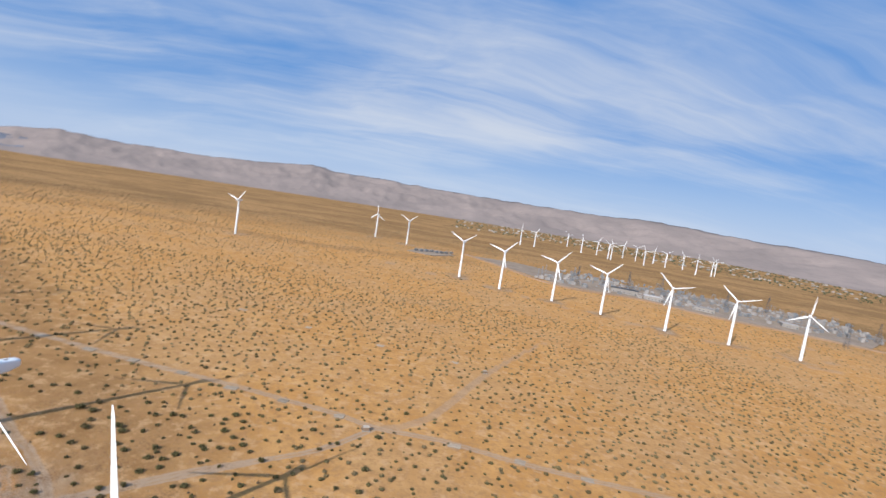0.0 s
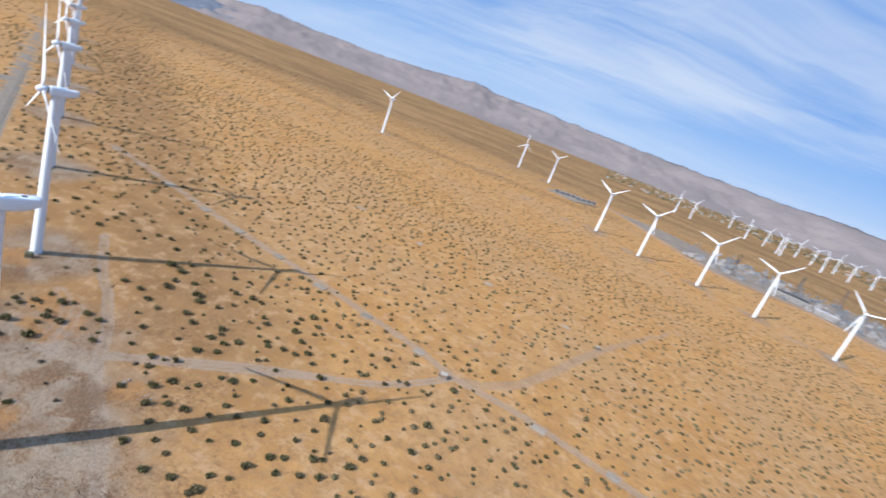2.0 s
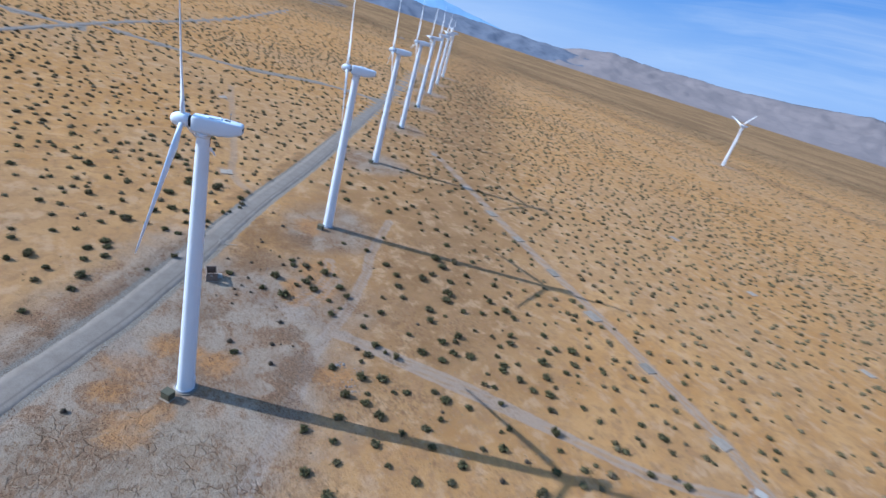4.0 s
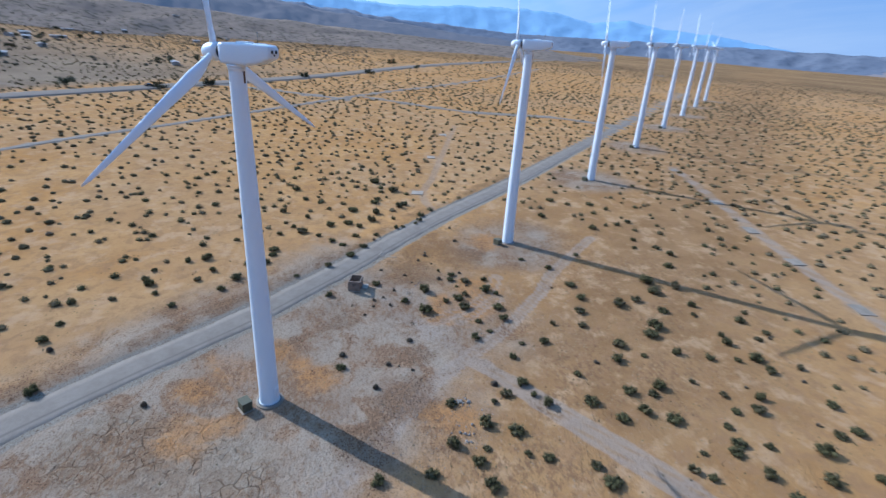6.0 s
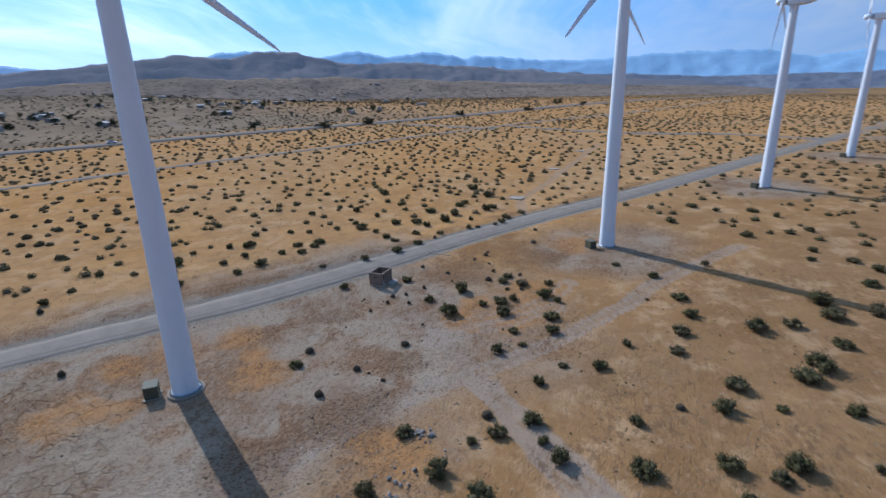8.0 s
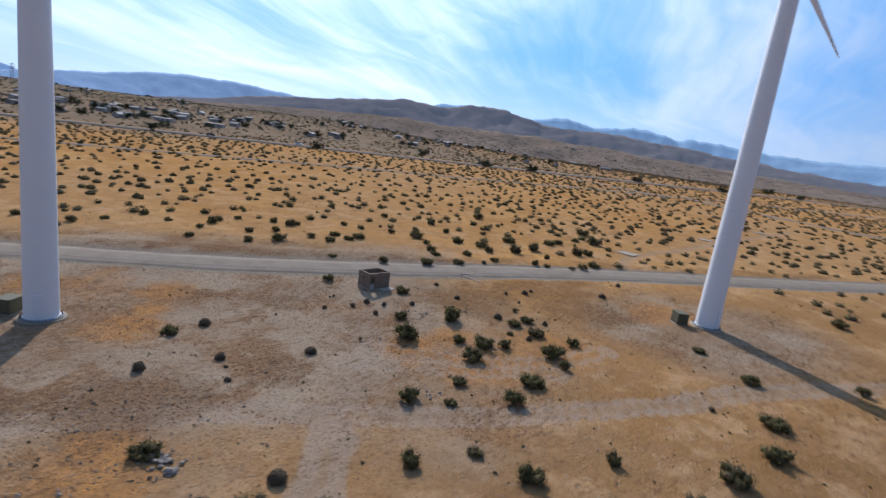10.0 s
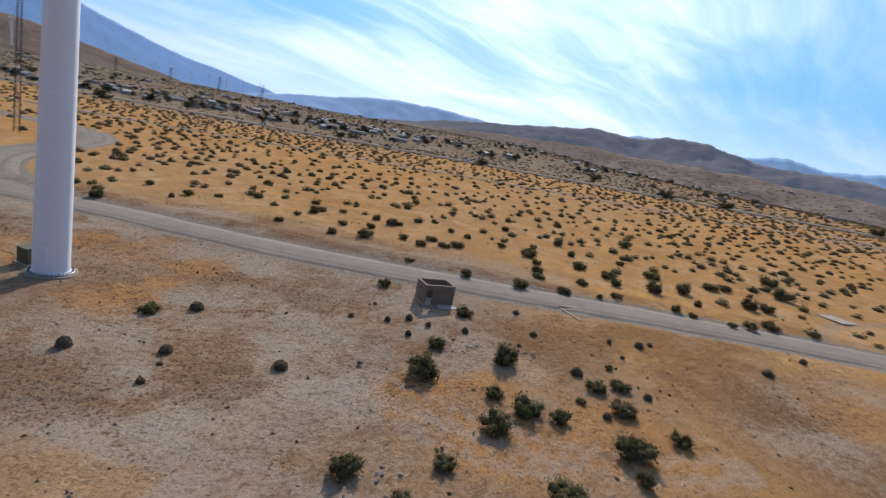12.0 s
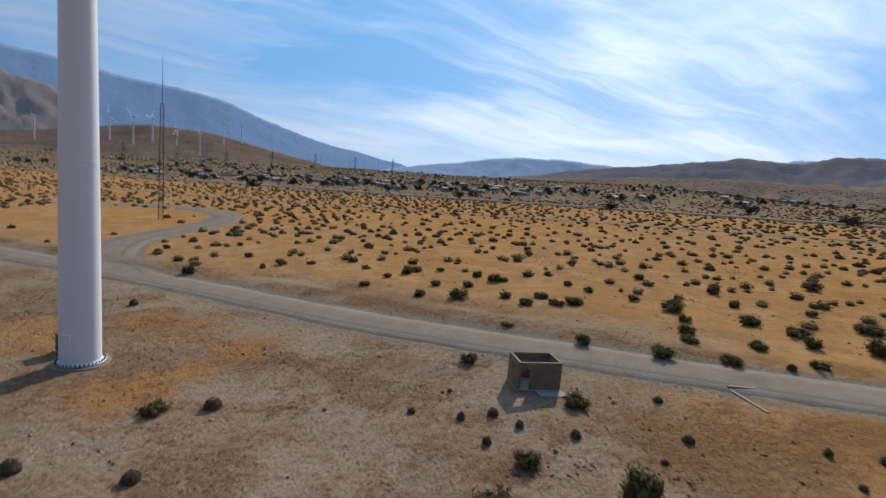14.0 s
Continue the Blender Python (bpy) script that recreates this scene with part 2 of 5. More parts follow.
def gravel_build(n):
    at = n.position()
    big, fine = n.noise(at, 0.4, 7, 0.7), n.noise(at, 4.0, 4, 0.6)
    col = n.mix(n.step(big, 0.3, 0.7), (0.190, 0.146, 0.108), (0.240, 0.190, 0.144))
    rut = n.math("ADD", n.attr("rut"), n.math("MULTIPLY", n.math("SUBTRACT", big, 0.5), 0.8))
    col = n.mix(n.math("MULTIPLY", n.step(rut, 0.3, 0.9), 0.6), col, (0.125, 0.098, 0.074))
    col = n.mix(n.math("MULTIPLY", n.step(fine, 0.5, 0.7), 0.25), col, (0.172, 0.142, 0.114))
    finish(n, col, 0.95, 0.0, fine, 0.1, 0.6, 0.05)


M["gravel"] = material("gravel_road", gravel_build)
M["asphalt"] = simple("old_asphalt", (0.235, 0.184, 0.140), 1.0, vary=0.2, scale=0.2, spec=0.0)
M["dusty_concrete"] = simple("sanded_concrete", (0.250, 0.192, 0.135), 0.95, vary=0.5, scale=0.5)
M["concrete"] = simple("weathered_concrete", (0.305, 0.255, 0.200), 0.9, vary=0.4, scale=0.8)
M["white"] = simple("white_tower_paint", (0.69, 0.695, 0.70), 0.38, vary=0.05, scale=0.5, spec=0.45, grain=0.002)
M["blade"] = simple("white_gelcoat", (0.74, 0.74, 0.74), 0.32, vary=0.04, scale=0.6, spec=0.45, grain=0.001)
M["dark"] = simple("dark_opening", (0.03, 0.03, 0.032), 0.6)
M["green"] = simple("olive_cabinet_paint", (0.092, 0.080, 0.044), 0.75, vary=0.25)
M["block"] = simple("tan_block", (0.215, 0.150, 0.105), 0.92, vary=0.25, scale=1.5)
M["mortar"] = simple("grey_mortar", (0.195, 0.158, 0.124), 0.95, vary=0.2, scale=2)


def leaf_build(colors):
    """Foliage whose leaf clumps differ one from the next."""
    def build(n):
        one = n.add("ShaderNodeNewGeometry").outputs["Random Per Island"]
        plant = n.add("ShaderNodeObjectInfo").outputs["Random"]
        patch = n.noise(n.position(), 0.35, 3)
        col = n.mix(n.step(one, 0.0, 0.55), colors[0], colors[1])
        col = n.mix(n.step(one, 0.55, 0.9), col, colors[2])
        col = n.mix(n.step(n.math("ADD", n.math("MULTIPLY", one, 0.35), n.math("ADD", n.math("MULTIPLY", plant, 0.3), n.math("MULTIPLY", patch, 0.7))), 0.68, 1.0), col, colors[3])
        front = n.add("ShaderNodeBsdfDiffuse", {"Color": col}).outputs[0]
        through_leaf = n.add("ShaderNodeBsdfTranslucent", {"Color": col}).outputs[0]
        n.add("ShaderNodeOutputMaterial", {0: n.add("ShaderNodeMixShader", {0: 0.38, 1: front, 2: through_leaf}).outputs[0]})

    return build


M["leaf"] = material("creosote_leaf", leaf_build(((0.075, 0.063, 0.030), (0.124, 0.106, 0.046), (0.178, 0.150, 0.066), (0.200, 0.148, 0.082))))
M["stem"] = simple("grey_twig", (0.112, 0.086, 0.064), 0.9, vary=0.4)
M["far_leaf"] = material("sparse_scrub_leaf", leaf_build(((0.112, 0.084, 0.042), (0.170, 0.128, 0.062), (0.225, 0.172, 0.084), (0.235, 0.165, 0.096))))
M["dry"] = material("dry_bursage", leaf_build(((0.125, 0.092, 0.060), (0.180, 0.134, 0.088), (0.215, 0.165, 0.108), (0.155, 0.120, 0.084))))
M["rock"] = simple("granite_rock", (0.265, 0.220, 0.178), 0.95, vary=0.9, scale=1.6, spec=0.05, grain=0.03)
M["rust"] = simple("rust_streak", (0.150, 0.075, 0.030), 0.8, vary=0.4)
M["steel"] = simple("galvanised_steel", (0.225, 0.225, 0.225), 0.5, 0.6)
M["brush"] = material("grey_brush_leaf", leaf_build(((0.105, 0.088, 0.056), (0.150, 0.122, 0.076), (0.190, 0.155, 0.096), (0.170, 0.130, 0.090))))
M["tree"] = simple("dark_tree_leaf", (0.072, 0.070, 0.038), 1.0, vary=0.6, spec=0.0)


# ---- mesh helpers ----
def mesh_of(name, verts, faces, mat=None, smooth=False):
    me = bpy.data.meshes.new(name)
    me.from_pydata(verts, [], faces)
    if mat:
        me.materials.append(mat)
    if smooth:
        me.shade_smooth()
    me.update()
    return me


def bm_mesh(name, bm, mat, smooth=False):
    me = bpy.data.meshes.new(name)
    bm.to_mesh(me)
    bm.free()
    me.materials.append(mat)
    if smooth:
        me.shade_smooth()
    return me


def part(name, me, parent, m=None, label=""):
    """One mesh object under a thing or a part."""
    ob = new(name, me)
    ob.parent = parent
    if m is not None:
        ob.matrix_basis = m
    if label:
        ob["label"] = label
    return ob


def box_bm(bm, x0, y0, z0, x1, y1, z1, bevel=0.0):
    made = bmesh.ops.create_cube(bm, size=1.0, matrix=Matrix.Translation(((x0 + x1) / 2, (y0 + y1) / 2, (z0 + z1) / 2)) @ Matrix.Diagonal((x1 - x0, y1 - y0, z1 - z0, 1)))
    if bevel:
        edges = list({e for v in made["verts"] for e in v.link_edges})
        bmesh.ops.bevel(bm, geom=edges, offset=bevel, segments=2, affect="EDGES", profile=0.5)
    return bm


def box(name, x0, y0, z0, x1, y1, z1, mat, bevel=0.0):
    return bm_mesh(name, box_bm(bmesh.new(), x0, y0, z0, x1, y1, z1, bevel), mat)


def lathe(name, profile, mat, sides=32, smooth=True, cap=True):
    """A turned shape about z from (radius, height) pairs."""
    verts, faces = [], []
    for r, z in profile:
        verts += [(r * math.cos(2 * math.pi * k / sides), r * math.sin(2 * math.pi * k / sides), z) for k in range(sides)]
    for i in range(len(profile) - 1):
        for k in range(sides):
            a, b = i * sides + k, i * sides + (k + 1) % sides
            faces.append((a, b, b + sides, a + sides))
    if cap:
        faces.append(tuple(reversed(range(sides))))
        faces.append(tuple(range((len(profile) - 1) * sides, len(profile) * sides)))
    me = mesh_of(name, verts, faces, mat)
    if smooth:
        for p in me.polygons:
            p.use_smooth = len(p.vertices) == 4
    return me


def strut(verts, faces, a, b, r, sides=4):
    """Adds a thin bar from a to b to a vertex and a face list."""
    a, b = Vector(a), Vector(b)
    d = (b - a).normalized()
    s = d.cross((0.3, 0.5, 0.81)).normalized()
    t = d.cross(s)
    i = len(verts)
    for p in (a, b):
        for k in range(sides):
            w = 2 * math.pi * k / sides
            verts.append(tuple(p + (s * math.cos(w) + t * math.sin(w)) * r))
    for k in range(sides):
        faces.append((i + k, i + (k + 1) % sides, i + sides + (k + 1) % sides, i + sides + k))


# ---- the lie of the land ----
def soft(x, k):
    return k * np.logaddexp(0, np.asarray(x, float) / k)


def height(x, y):
    """Fan of sand that rises along the row of turbines and away towards the highway."""
    x, y = np.asarray(x, float), np.asarray(y, float)
    u = -0.78 * (x + 95) + 0.62 * (y - 104)
    v = 0.62 * (x + 95) + 0.78 * (y - 104)
    us = np.where(u > 0, 320 * np.tanh(u / 320), 380 * np.tanh(u / 380))
    w, a = soft(-v - 8, 15), soft(v - 100, 40)
    dip = np.clip(-u, 0, 35) * np.clip((150 + u) / 80, 0, 1) * np.exp(-(((v - 5) / 38) ** 2))
    bowl = 0.8 * np.exp(-(((u + 6) / 21) ** 2) - ((v - 2) / 32) ** 2) * np.clip((v + 27) / 16, 0, 1)
    fan = 0.037 * (soft(w - 320, 40) - soft(w - 1100, 150)) * np.clip((350 - u) / 300, 0, 1)
    return fan - bowl + 0.028 * us + 0.036 * w - 0.021 * soft(w - 300, 60) - 0.015 * soft(w - 1500, 200) - 0.022 * (a - soft(a - 350, 80)) - 0.019 * dip


def hz(x, y):
    return float(height(x, y))


ROAD = [(30, -28), (-10, 8), (-44, 36), (-64, 52.5), (-77, 64), (-89, 75.5), (-98, 82.8), (-110, 92.5), (-134, 111), (-167, 138.5), (-226, 184), (-279, 225), (-330, 264), (-430, 340), (-560, 440)]
LOOP = [(-66, 54), (-61, 44), (-59, 33), (-60, 22), (-65, 10), (-70, -6), (-68, -24), (-57, -39), (-42, -48), (-20, -50)]
HIGHWAY = [(915, -681), (315, -401), (57, -291), (-68, -231), (-145, -171), (-205, -124), (-265, -73), (-325, -21), (-425, 53), (-645, 169), (-1085, 439), (-1785, 819)]
BACK_ROAD = [(40, -170), (-50, -100), (-110, -62), (-168, -25), (-196, -8), (-230, 17), (-286, 54), (-351, 97), (-412, 142), (-505, 199), (-700, 300)]
BRANCH = [(-272, 221), (-284, 205), (-291, 188), (-291, 158), (-298, 131), (-325, 85)]
PAD_TRACK = [(-190, 205), (-149, 196.5), (-107, 188), (-68, 182), (-48, 178), (-27, 174), (-14, 169), (9, 168.5), (32, 163.5), (58, 160), (110, 155)]
CROSS_TRACK = [(-12, 169), (4.5, 184), (31, 244), (60, 299), (83, 339)]
WEST_TRACK = [(-15, 167), (-29, 148.5), (-55, 130), (-70, 118), (-77, 111.5)]
ROW_TRACK = [(-50, 87), (-62.9, 97.8), (-72.7, 104.4), (-79.5, 111.2), (-84.5, 116.6), (-88.4, 119.8), (-93, 123.5), (-98, 127.5), (-104, 131), (-122, 146)]
SPUR_TRACK = [(-77, 112.3), (-70.4, 116.6), (-65.5, 120.2), (-58, 126), (-40, 140)]
HUT_TRACK = [(-95.1, 98.2), (-90, 101.5), (-87.2, 104.2), (-84.5, 106.2), (-81.5, 108.7), (-79, 111)]
HUT_RUTS = [(-88, 103.8), (-90.2, 108.5), (-92.2, 111.8), (-94.4, 114.8), (-98, 117.5), (-103, 119.5)]
LOW_RUTS = [(-84.6, 104.5), (-86.2, 106.6), (-88.6, 110.1), (-90.3, 112.6), (-92.5, 115), (-95, 118)]
TOWER_LINK = [(-70.7, 83.4), (-78, 77.5), (-86, 74.5)]
FAR_PADS_TRACK = [(-140, 110), (-152, 108), (-166, 112), (-204, 120), (-251, 130)]
WASH = [(-700, 640), (-588, 625), (-480, 655), (-384, 655), (-257, 640), (-175, 630), (-94, 668), (-17, 705), (60, 760)]
LINK_ROAD = [(-338, -24), (-340, 0), (-332, 26), (-324, 47), (-312, 76)]
TOWN_ROAD = [(-292, -78), (-318, -128), (-352, -170), (-430, -220), (-520, -300)]
EAST_ROAD = [(-60, 590), (4.6, 557), (58, 538), (134, 493), (235, 462), (314, 434), (352, 417), (414, 540)]
TURBINES = [(-24.0, 47.5), (-70.7, 83.4), (-119.7, 125.5), (-171.0, 165.2), (-223.2, 206.0), (-275.4, 247.0), (-327, 288), (-379.5, 329), (-432, 370)]
EAST_TURBINES = [(-245, 604), (-115.6, 914.8), (-53.5, 858.4), (29.1, 573.9), (71.9, 534.8), (126.5, 519.7), (169.7, 491.3), (224.3, 466.5), (279.3, 454.2), (337.9, 440.7)]
PADS = [(-186, 203), (-149.4, 195.9), (-127.4, 191), (-108.8, 188.2), (-88.6, 185), (-68, 179.8), (-48.2, 177), (-27.4, 173), (13.4, 166.4), (35.6, 163.4), (57.4, 159.6),
        (-24, 259.8), (16, 254.7), (-64.4, 268.5), (-104, 279), (-153.3, 107), (-193, 114.1), (-231.5, 122.3)]


def along(points, step=3.0):
    """Even points on a smooth line through the given ones."""
    p = np.array(points, float)
    ends = np.vstack([2 * p[0] - p[1], p, 2 * p[-1] - p[-2]])
    out = []
    for i in range(1, len(ends) - 2):
        a, b, c, d = ends[i - 1 : i + 3]
        k = max(2, int(np.linalg.norm(c - b) / step))
        for t in np.arange(k) / k:
            out.append(0.5 * (2 * b + (c - a) * t + (2 * a - 5 * b + 4 * c - d) * t**2 + (3 * b - a - 3 * c + d) * t**3))
    out.append(p[-1])
    return np.array(out)


def gap_to(line, x, y):
    """Distance from points to a line of points."""
    best = np.full(x.shape, 1e9)
    for a, b in zip(line[:-1], line[1:]):
        d = b - a
        t = np.clip(((x - a[0]) * d[0] + (y - a[1]) * d[1]) / max(d @ d, 1e-9), 0, 1)
        best = np.minimum(best, np.hypot(x - a[0] - t * d[0], y - a[1] - t * d[1]))
    return best


def ease(x, lo, hi):
    t = np.clip((np.asarray(x, float) - lo) / (hi - lo), 0, 1)
    return t * t * (3 - 2 * t)


def grid_lines(lo, hi, step, reach):
    mid = np.arange(lo, hi + step, step)
    out, d, x = [], step, 0.0
    while x < reach:
        d *= 1.065
        x += d
        out.append(x)
    out = np.array(out)
    return np.concatenate([lo - out[::-1], mid, mid[-1] + out])


def covers(x, y):
    """How bare, tracked, gravelled and far each place is."""
    u = -0.78 * (x + 95) + 0.62 * (y - 104)
    v = 0.62 * (x + 95) + 0.78 * (y - 104)
    bare = ease(v, -40, -20) * ease(-v, -34, -8) * ease(-u, -24, 6)
    for tx, ty in TURBINES:
        bare = np.maximum(bare, 0.75 * ease(-np.hypot(x - tx, y - ty), -20, -8))
    for tx, ty in EAST_TURBINES:
        bare = np.maximum(bare, 0.7 * ease(-np.hypot(x - tx, y - ty), -26, -10))
    track = np.zeros(x.shape)
    for pts, w in ((PAD_TRACK, 2.1), (CROSS_TRACK, 2.3), (WEST_TRACK, 1.2), (ROW_TRACK, 1.0), (SPUR_TRACK, 1.0), (HUT_TRACK, 1.2), (TOWER_LINK, 3.2), (FAR_PADS_TRACK, 1.1), (EAST_ROAD, 4.0), (TOWN_ROAD, 4.0)):
        track = np.maximum(track, ease(-gap_to(along(pts, 8), x, y), -w - 1.0, -w * 0.4))
    for px, py in PADS:
        track = np.maximum(track, 0.75 * ease(-np.hypot(x - px, y - py), -5, -2))
    gravel = np.zeros(x.shape)
    for pts, w in ((ROAD, 3.4), (LOOP, 4.0), (BACK_ROAD, 1.8), (BRANCH, 2.4), (LINK_ROAD, 2.6)):
        gravel = np.maximum(gravel, ease(-gap_to(along(pts, 8), x, y), -w - 1.2, -w + 0.8))
    gravel = np.maximum(gravel, 0.8 * ease(-gap_to(along(HIGHWAY, 30), x, y), -12, -6))
    far = ease(np.hypot(x + 60, y - 120), 550, 1000)
    return bare, track, gravel, far


def spots(x, y, places):
    """Soft round patches."""
    out = np.zeros(x.shape)
    for cx, cy, r in places:
        out = np.maximum(out, ease(-np.hypot(x - cx, y - cy), -r, -r * 0.2))
    return out


def make_ground():
    xs, ys = grid_lines(-170, 20, 0.75, 4600), grid_lines(50, 180, 0.75, 4600)
    gx, gy = np.meshgrid(xs, ys)
    x, y = gx.ravel(), gy.ravel()
    bare, track, gravel, far = covers(x, y)
    z = height(x, y)
    core = (np.hypot(x + 70, y - 120) < 260)
    rough = np.array([noise.fractal((a * 0.22, b * 0.22, 0), 0.9, 2.0, 5) if c else 0.0 for a, b, c in zip(x, y, core)])
    # wheel ruts in pairs
    rut = np.zeros(x.shape)
    for pts in (ROW_TRACK, WEST_TRACK, SPUR_TRACK, HUT_RUTS, LOW_RUTS, PAD_TRACK):
        rut = np.maximum(rut, ease(-np.abs(gap_to(along(pts, 6), x, y) - 0.85), -0.75, -0.2) * core)
    v = 0.62 * (x + 95) + 0.78 * (y - 104)
    bank = gap_to(along(ROAD, 8), x, y)
    bank = ease(bank, 3.2, 4.4) * ease(-bank, -8.5, -6) * (v < -20)
    z = z + rough * 0.11 * (1 - 0.8 * gravel) - 0.08 * np.maximum(track * 0.6, gravel) - 0.05 * rut + 0.18 * bank
    nx, ny = len(xs), len(ys)
    i = (np.arange(ny - 1)[:, None] * nx + np.arange(nx - 1)[None, :]).ravel()
    faces = np.stack([i, i + 1, i + nx + 1, i + nx], 1)
    me = mesh_of("ground", np.stack([x, y, z], 1).tolist(), faces.tolist(), M["ground"], True)
    # brown soil patches; the one at (-70, 101) paints in lens vignetting
    umber = spots(x, y, ((-106, 103.5, 9), (-118, 106, 12), (-112, 113, 9), (-88.5, 91, 4), (-80, 103, 4), (-70, 101, 7), (-62, 96, 6)))
    ochre = spots(x, y, ((-76.3, 78.4, 6), (-74.5, 89, 5.5), (-81, 82, 5), (-78.5, 75.5, 5), (-73, 74, 4.5), (-64.5, 75, 6), (-66.5, 79.5, 4), (-78, 86, 3.5), (-120, 121, 8), (-24, 45, 10), (-66, 106, 6), (-92, 113, 7), (-99, 115, 8), (-90, 107, 5), (-95, 108, 5)))
    mud = spots(x, y, ((-59, 77, 15), (-64, 67, 9), (-50, 84, 10)))
    umber = np.maximum(umber, 0.5 * bank)
    wash = 0.9 * ease(-gap_to(along(WASH, 40), x, y), -26, -8)
    u = -0.78 * (x + 95) + 0.62 * (y - 104)
    # browner soil near the row, its colour deepened further for lens vignetting
    dun = np.maximum(ease(v, -4, 28) * ease(u, -50, 0), 0.75 * ease(v, -22, 0) * ease(u, -8, 14)) * ease(-v, -80, -36)
    town = np.maximum(ease(-v, 250, 275) * ease(-u, -330, -60), 0.65 * ease(-v, 190, 225) * ease(-u, 20, 90))
    near = ease(v, -22, -15) * ease(-v, -75, -30) * ease(-u, -75, -30) * (1 - gravel)
    dun = np.maximum(dun, wash)
    for name, values in (("dun", dun), ("near", near), ("town", town), ("umber", umber * (1 - gravel)), ("ochre", ochre), ("mud", mud), ("rut", rut), ("bare", bare), ("track", track), ("gravel", gravel), ("far", far)):
        me.attributes.new(name, "FLOAT", "POINT").data.foreach_set("value", values.astype(np.float32))
    tagged(new("ground", me), "sandy orange desert ground with worn tracks", "ground", kind="structure")


def strip(name, pts, width, mat, lift, step, label, category, wobble=0.3, skirt=0.05):
    """A road laid over the ground."""
    line = along(pts, step)
    d = np.gradient(line, axis=0)
    side = np.stack([-d[:, 1], d[:, 0]], 1) / np.linalg.norm(d, axis=1)[:, None]
    rng = np.random.default_rng(len(pts))
    across = (-1.14, -1.0, -0.66, -0.48, -0.30, 0.1, 0.5, 1.0, 1.14)
    verts, faces = [], []
    for i, (p, s) in enumerate(zip(line, side)):
        wob = rng.uniform(-wobble, wobble, 2)
        for a in across:
            q = p + s * (a * width / 2 + (wob[0] if a < -0.9 else wob[1] if a > 0.9 else 0))
            verts.append((q[0], q[1], hz(*q) + lift + (0.05 * (1 - abs(a)) if abs(a) < 0.9 else -0.02 if abs(a) < 1.1 else -skirt)))
    k = len(across)
    for i in range(len(line) - 1):
        for c in range(k - 1):
            a = i * k + c
            faces.append((a, a + k, a + k + 1, a + 1))
    me = mesh_of(name, verts, faces, mat, True)
    me.attributes.new("rut", "FLOAT", "POINT").data.foreach_set("value", np.tile(np.array([0.3, 0.2, 0.0, 1.0, 0.0, 0.0, 0.45, 0.2, 0.3], np.float32), len(line)))
    return tagged(new(name, me), label, category, kind="structure")


make_ground()
strip("road", ROAD, 5.0, M["gravel"], -0.03, 2.0, "pale gravel service road beside the turbines", "road", 0.2, 0.3)
strip("road", LOOP, 6.4, M["gravel"], -0.035, 2.0, "curved gravel turnout off the service road", "road", 0.2, 0.3)
strip("road", BACK_ROAD, 3.2, M["gravel"], 0.09, 6.0, "narrow gravel road through the scrub", "road", 0.3, 0.35)
strip("road", BRANCH, 4.2, M["gravel"], 0.08, 5.0, "gravel road branching to the service road", "road", 0.3, 0.35)
strip("road", LINK_ROAD, 4.6, M["gravel"], 0.08, 5.0, "short gravel road joining the highway", "road", 0.3, 0.35)
strip("road", HIGHWAY, 12.5, M["asphalt"], 0.5, 12.0, "two-lane grey highway on a low bank across the desert", "road", 0.05, 0.9)


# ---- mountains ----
# glow paints in distance haze as emission, in the rock's colour or a tint
def hill_mat(name, low, high, scale, glow=0.0, scrub=0.0, mottle=0.5, haze_tint=None):
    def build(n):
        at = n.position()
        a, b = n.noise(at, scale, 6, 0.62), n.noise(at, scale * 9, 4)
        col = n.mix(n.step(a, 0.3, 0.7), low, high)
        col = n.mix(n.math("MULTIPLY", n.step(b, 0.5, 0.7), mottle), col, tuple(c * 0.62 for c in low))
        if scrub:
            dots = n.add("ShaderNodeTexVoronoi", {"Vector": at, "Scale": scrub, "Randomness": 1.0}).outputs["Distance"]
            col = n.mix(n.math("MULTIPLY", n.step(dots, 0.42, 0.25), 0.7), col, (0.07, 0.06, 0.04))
        more = {"Emission Color": (*haze_tint, 1.0) if haze_tint else col, "Emission Strength": glow} if glow else {}
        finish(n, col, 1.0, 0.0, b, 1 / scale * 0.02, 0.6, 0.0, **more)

    return material(name, build)


M["brown_hill"] = hill_mat("brown_hill", (0.118, 0.082, 0.062), (0.172, 0.122, 0.090), 0.008, 0.0, 0.10)
# faint emission in its own brown stands in for haze on these slopes
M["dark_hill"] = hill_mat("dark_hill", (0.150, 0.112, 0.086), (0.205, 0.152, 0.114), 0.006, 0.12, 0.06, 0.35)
# bluish emission painted as haze over dark brown rock
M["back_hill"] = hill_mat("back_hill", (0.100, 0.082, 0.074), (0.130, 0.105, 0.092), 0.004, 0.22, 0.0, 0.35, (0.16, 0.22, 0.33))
# pale grey emission painted as haze over the rose-brown rock
M["hazy_rose_range"] = hill_mat("hazy_rose_range", (0.142, 0.113, 0.102), (0.195, 0.152, 0.133), 0.0022, 0.22, 0.0, 0.25, (0.25, 0.235, 0.24))
# haze again put in as bluish emission, over brown foothill rock
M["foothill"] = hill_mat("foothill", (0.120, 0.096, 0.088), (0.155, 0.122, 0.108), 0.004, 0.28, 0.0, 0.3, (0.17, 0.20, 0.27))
# blue from here on is haze painted into base colour and emission, not rock
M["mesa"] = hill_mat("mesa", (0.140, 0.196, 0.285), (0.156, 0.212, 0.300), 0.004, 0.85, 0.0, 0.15)
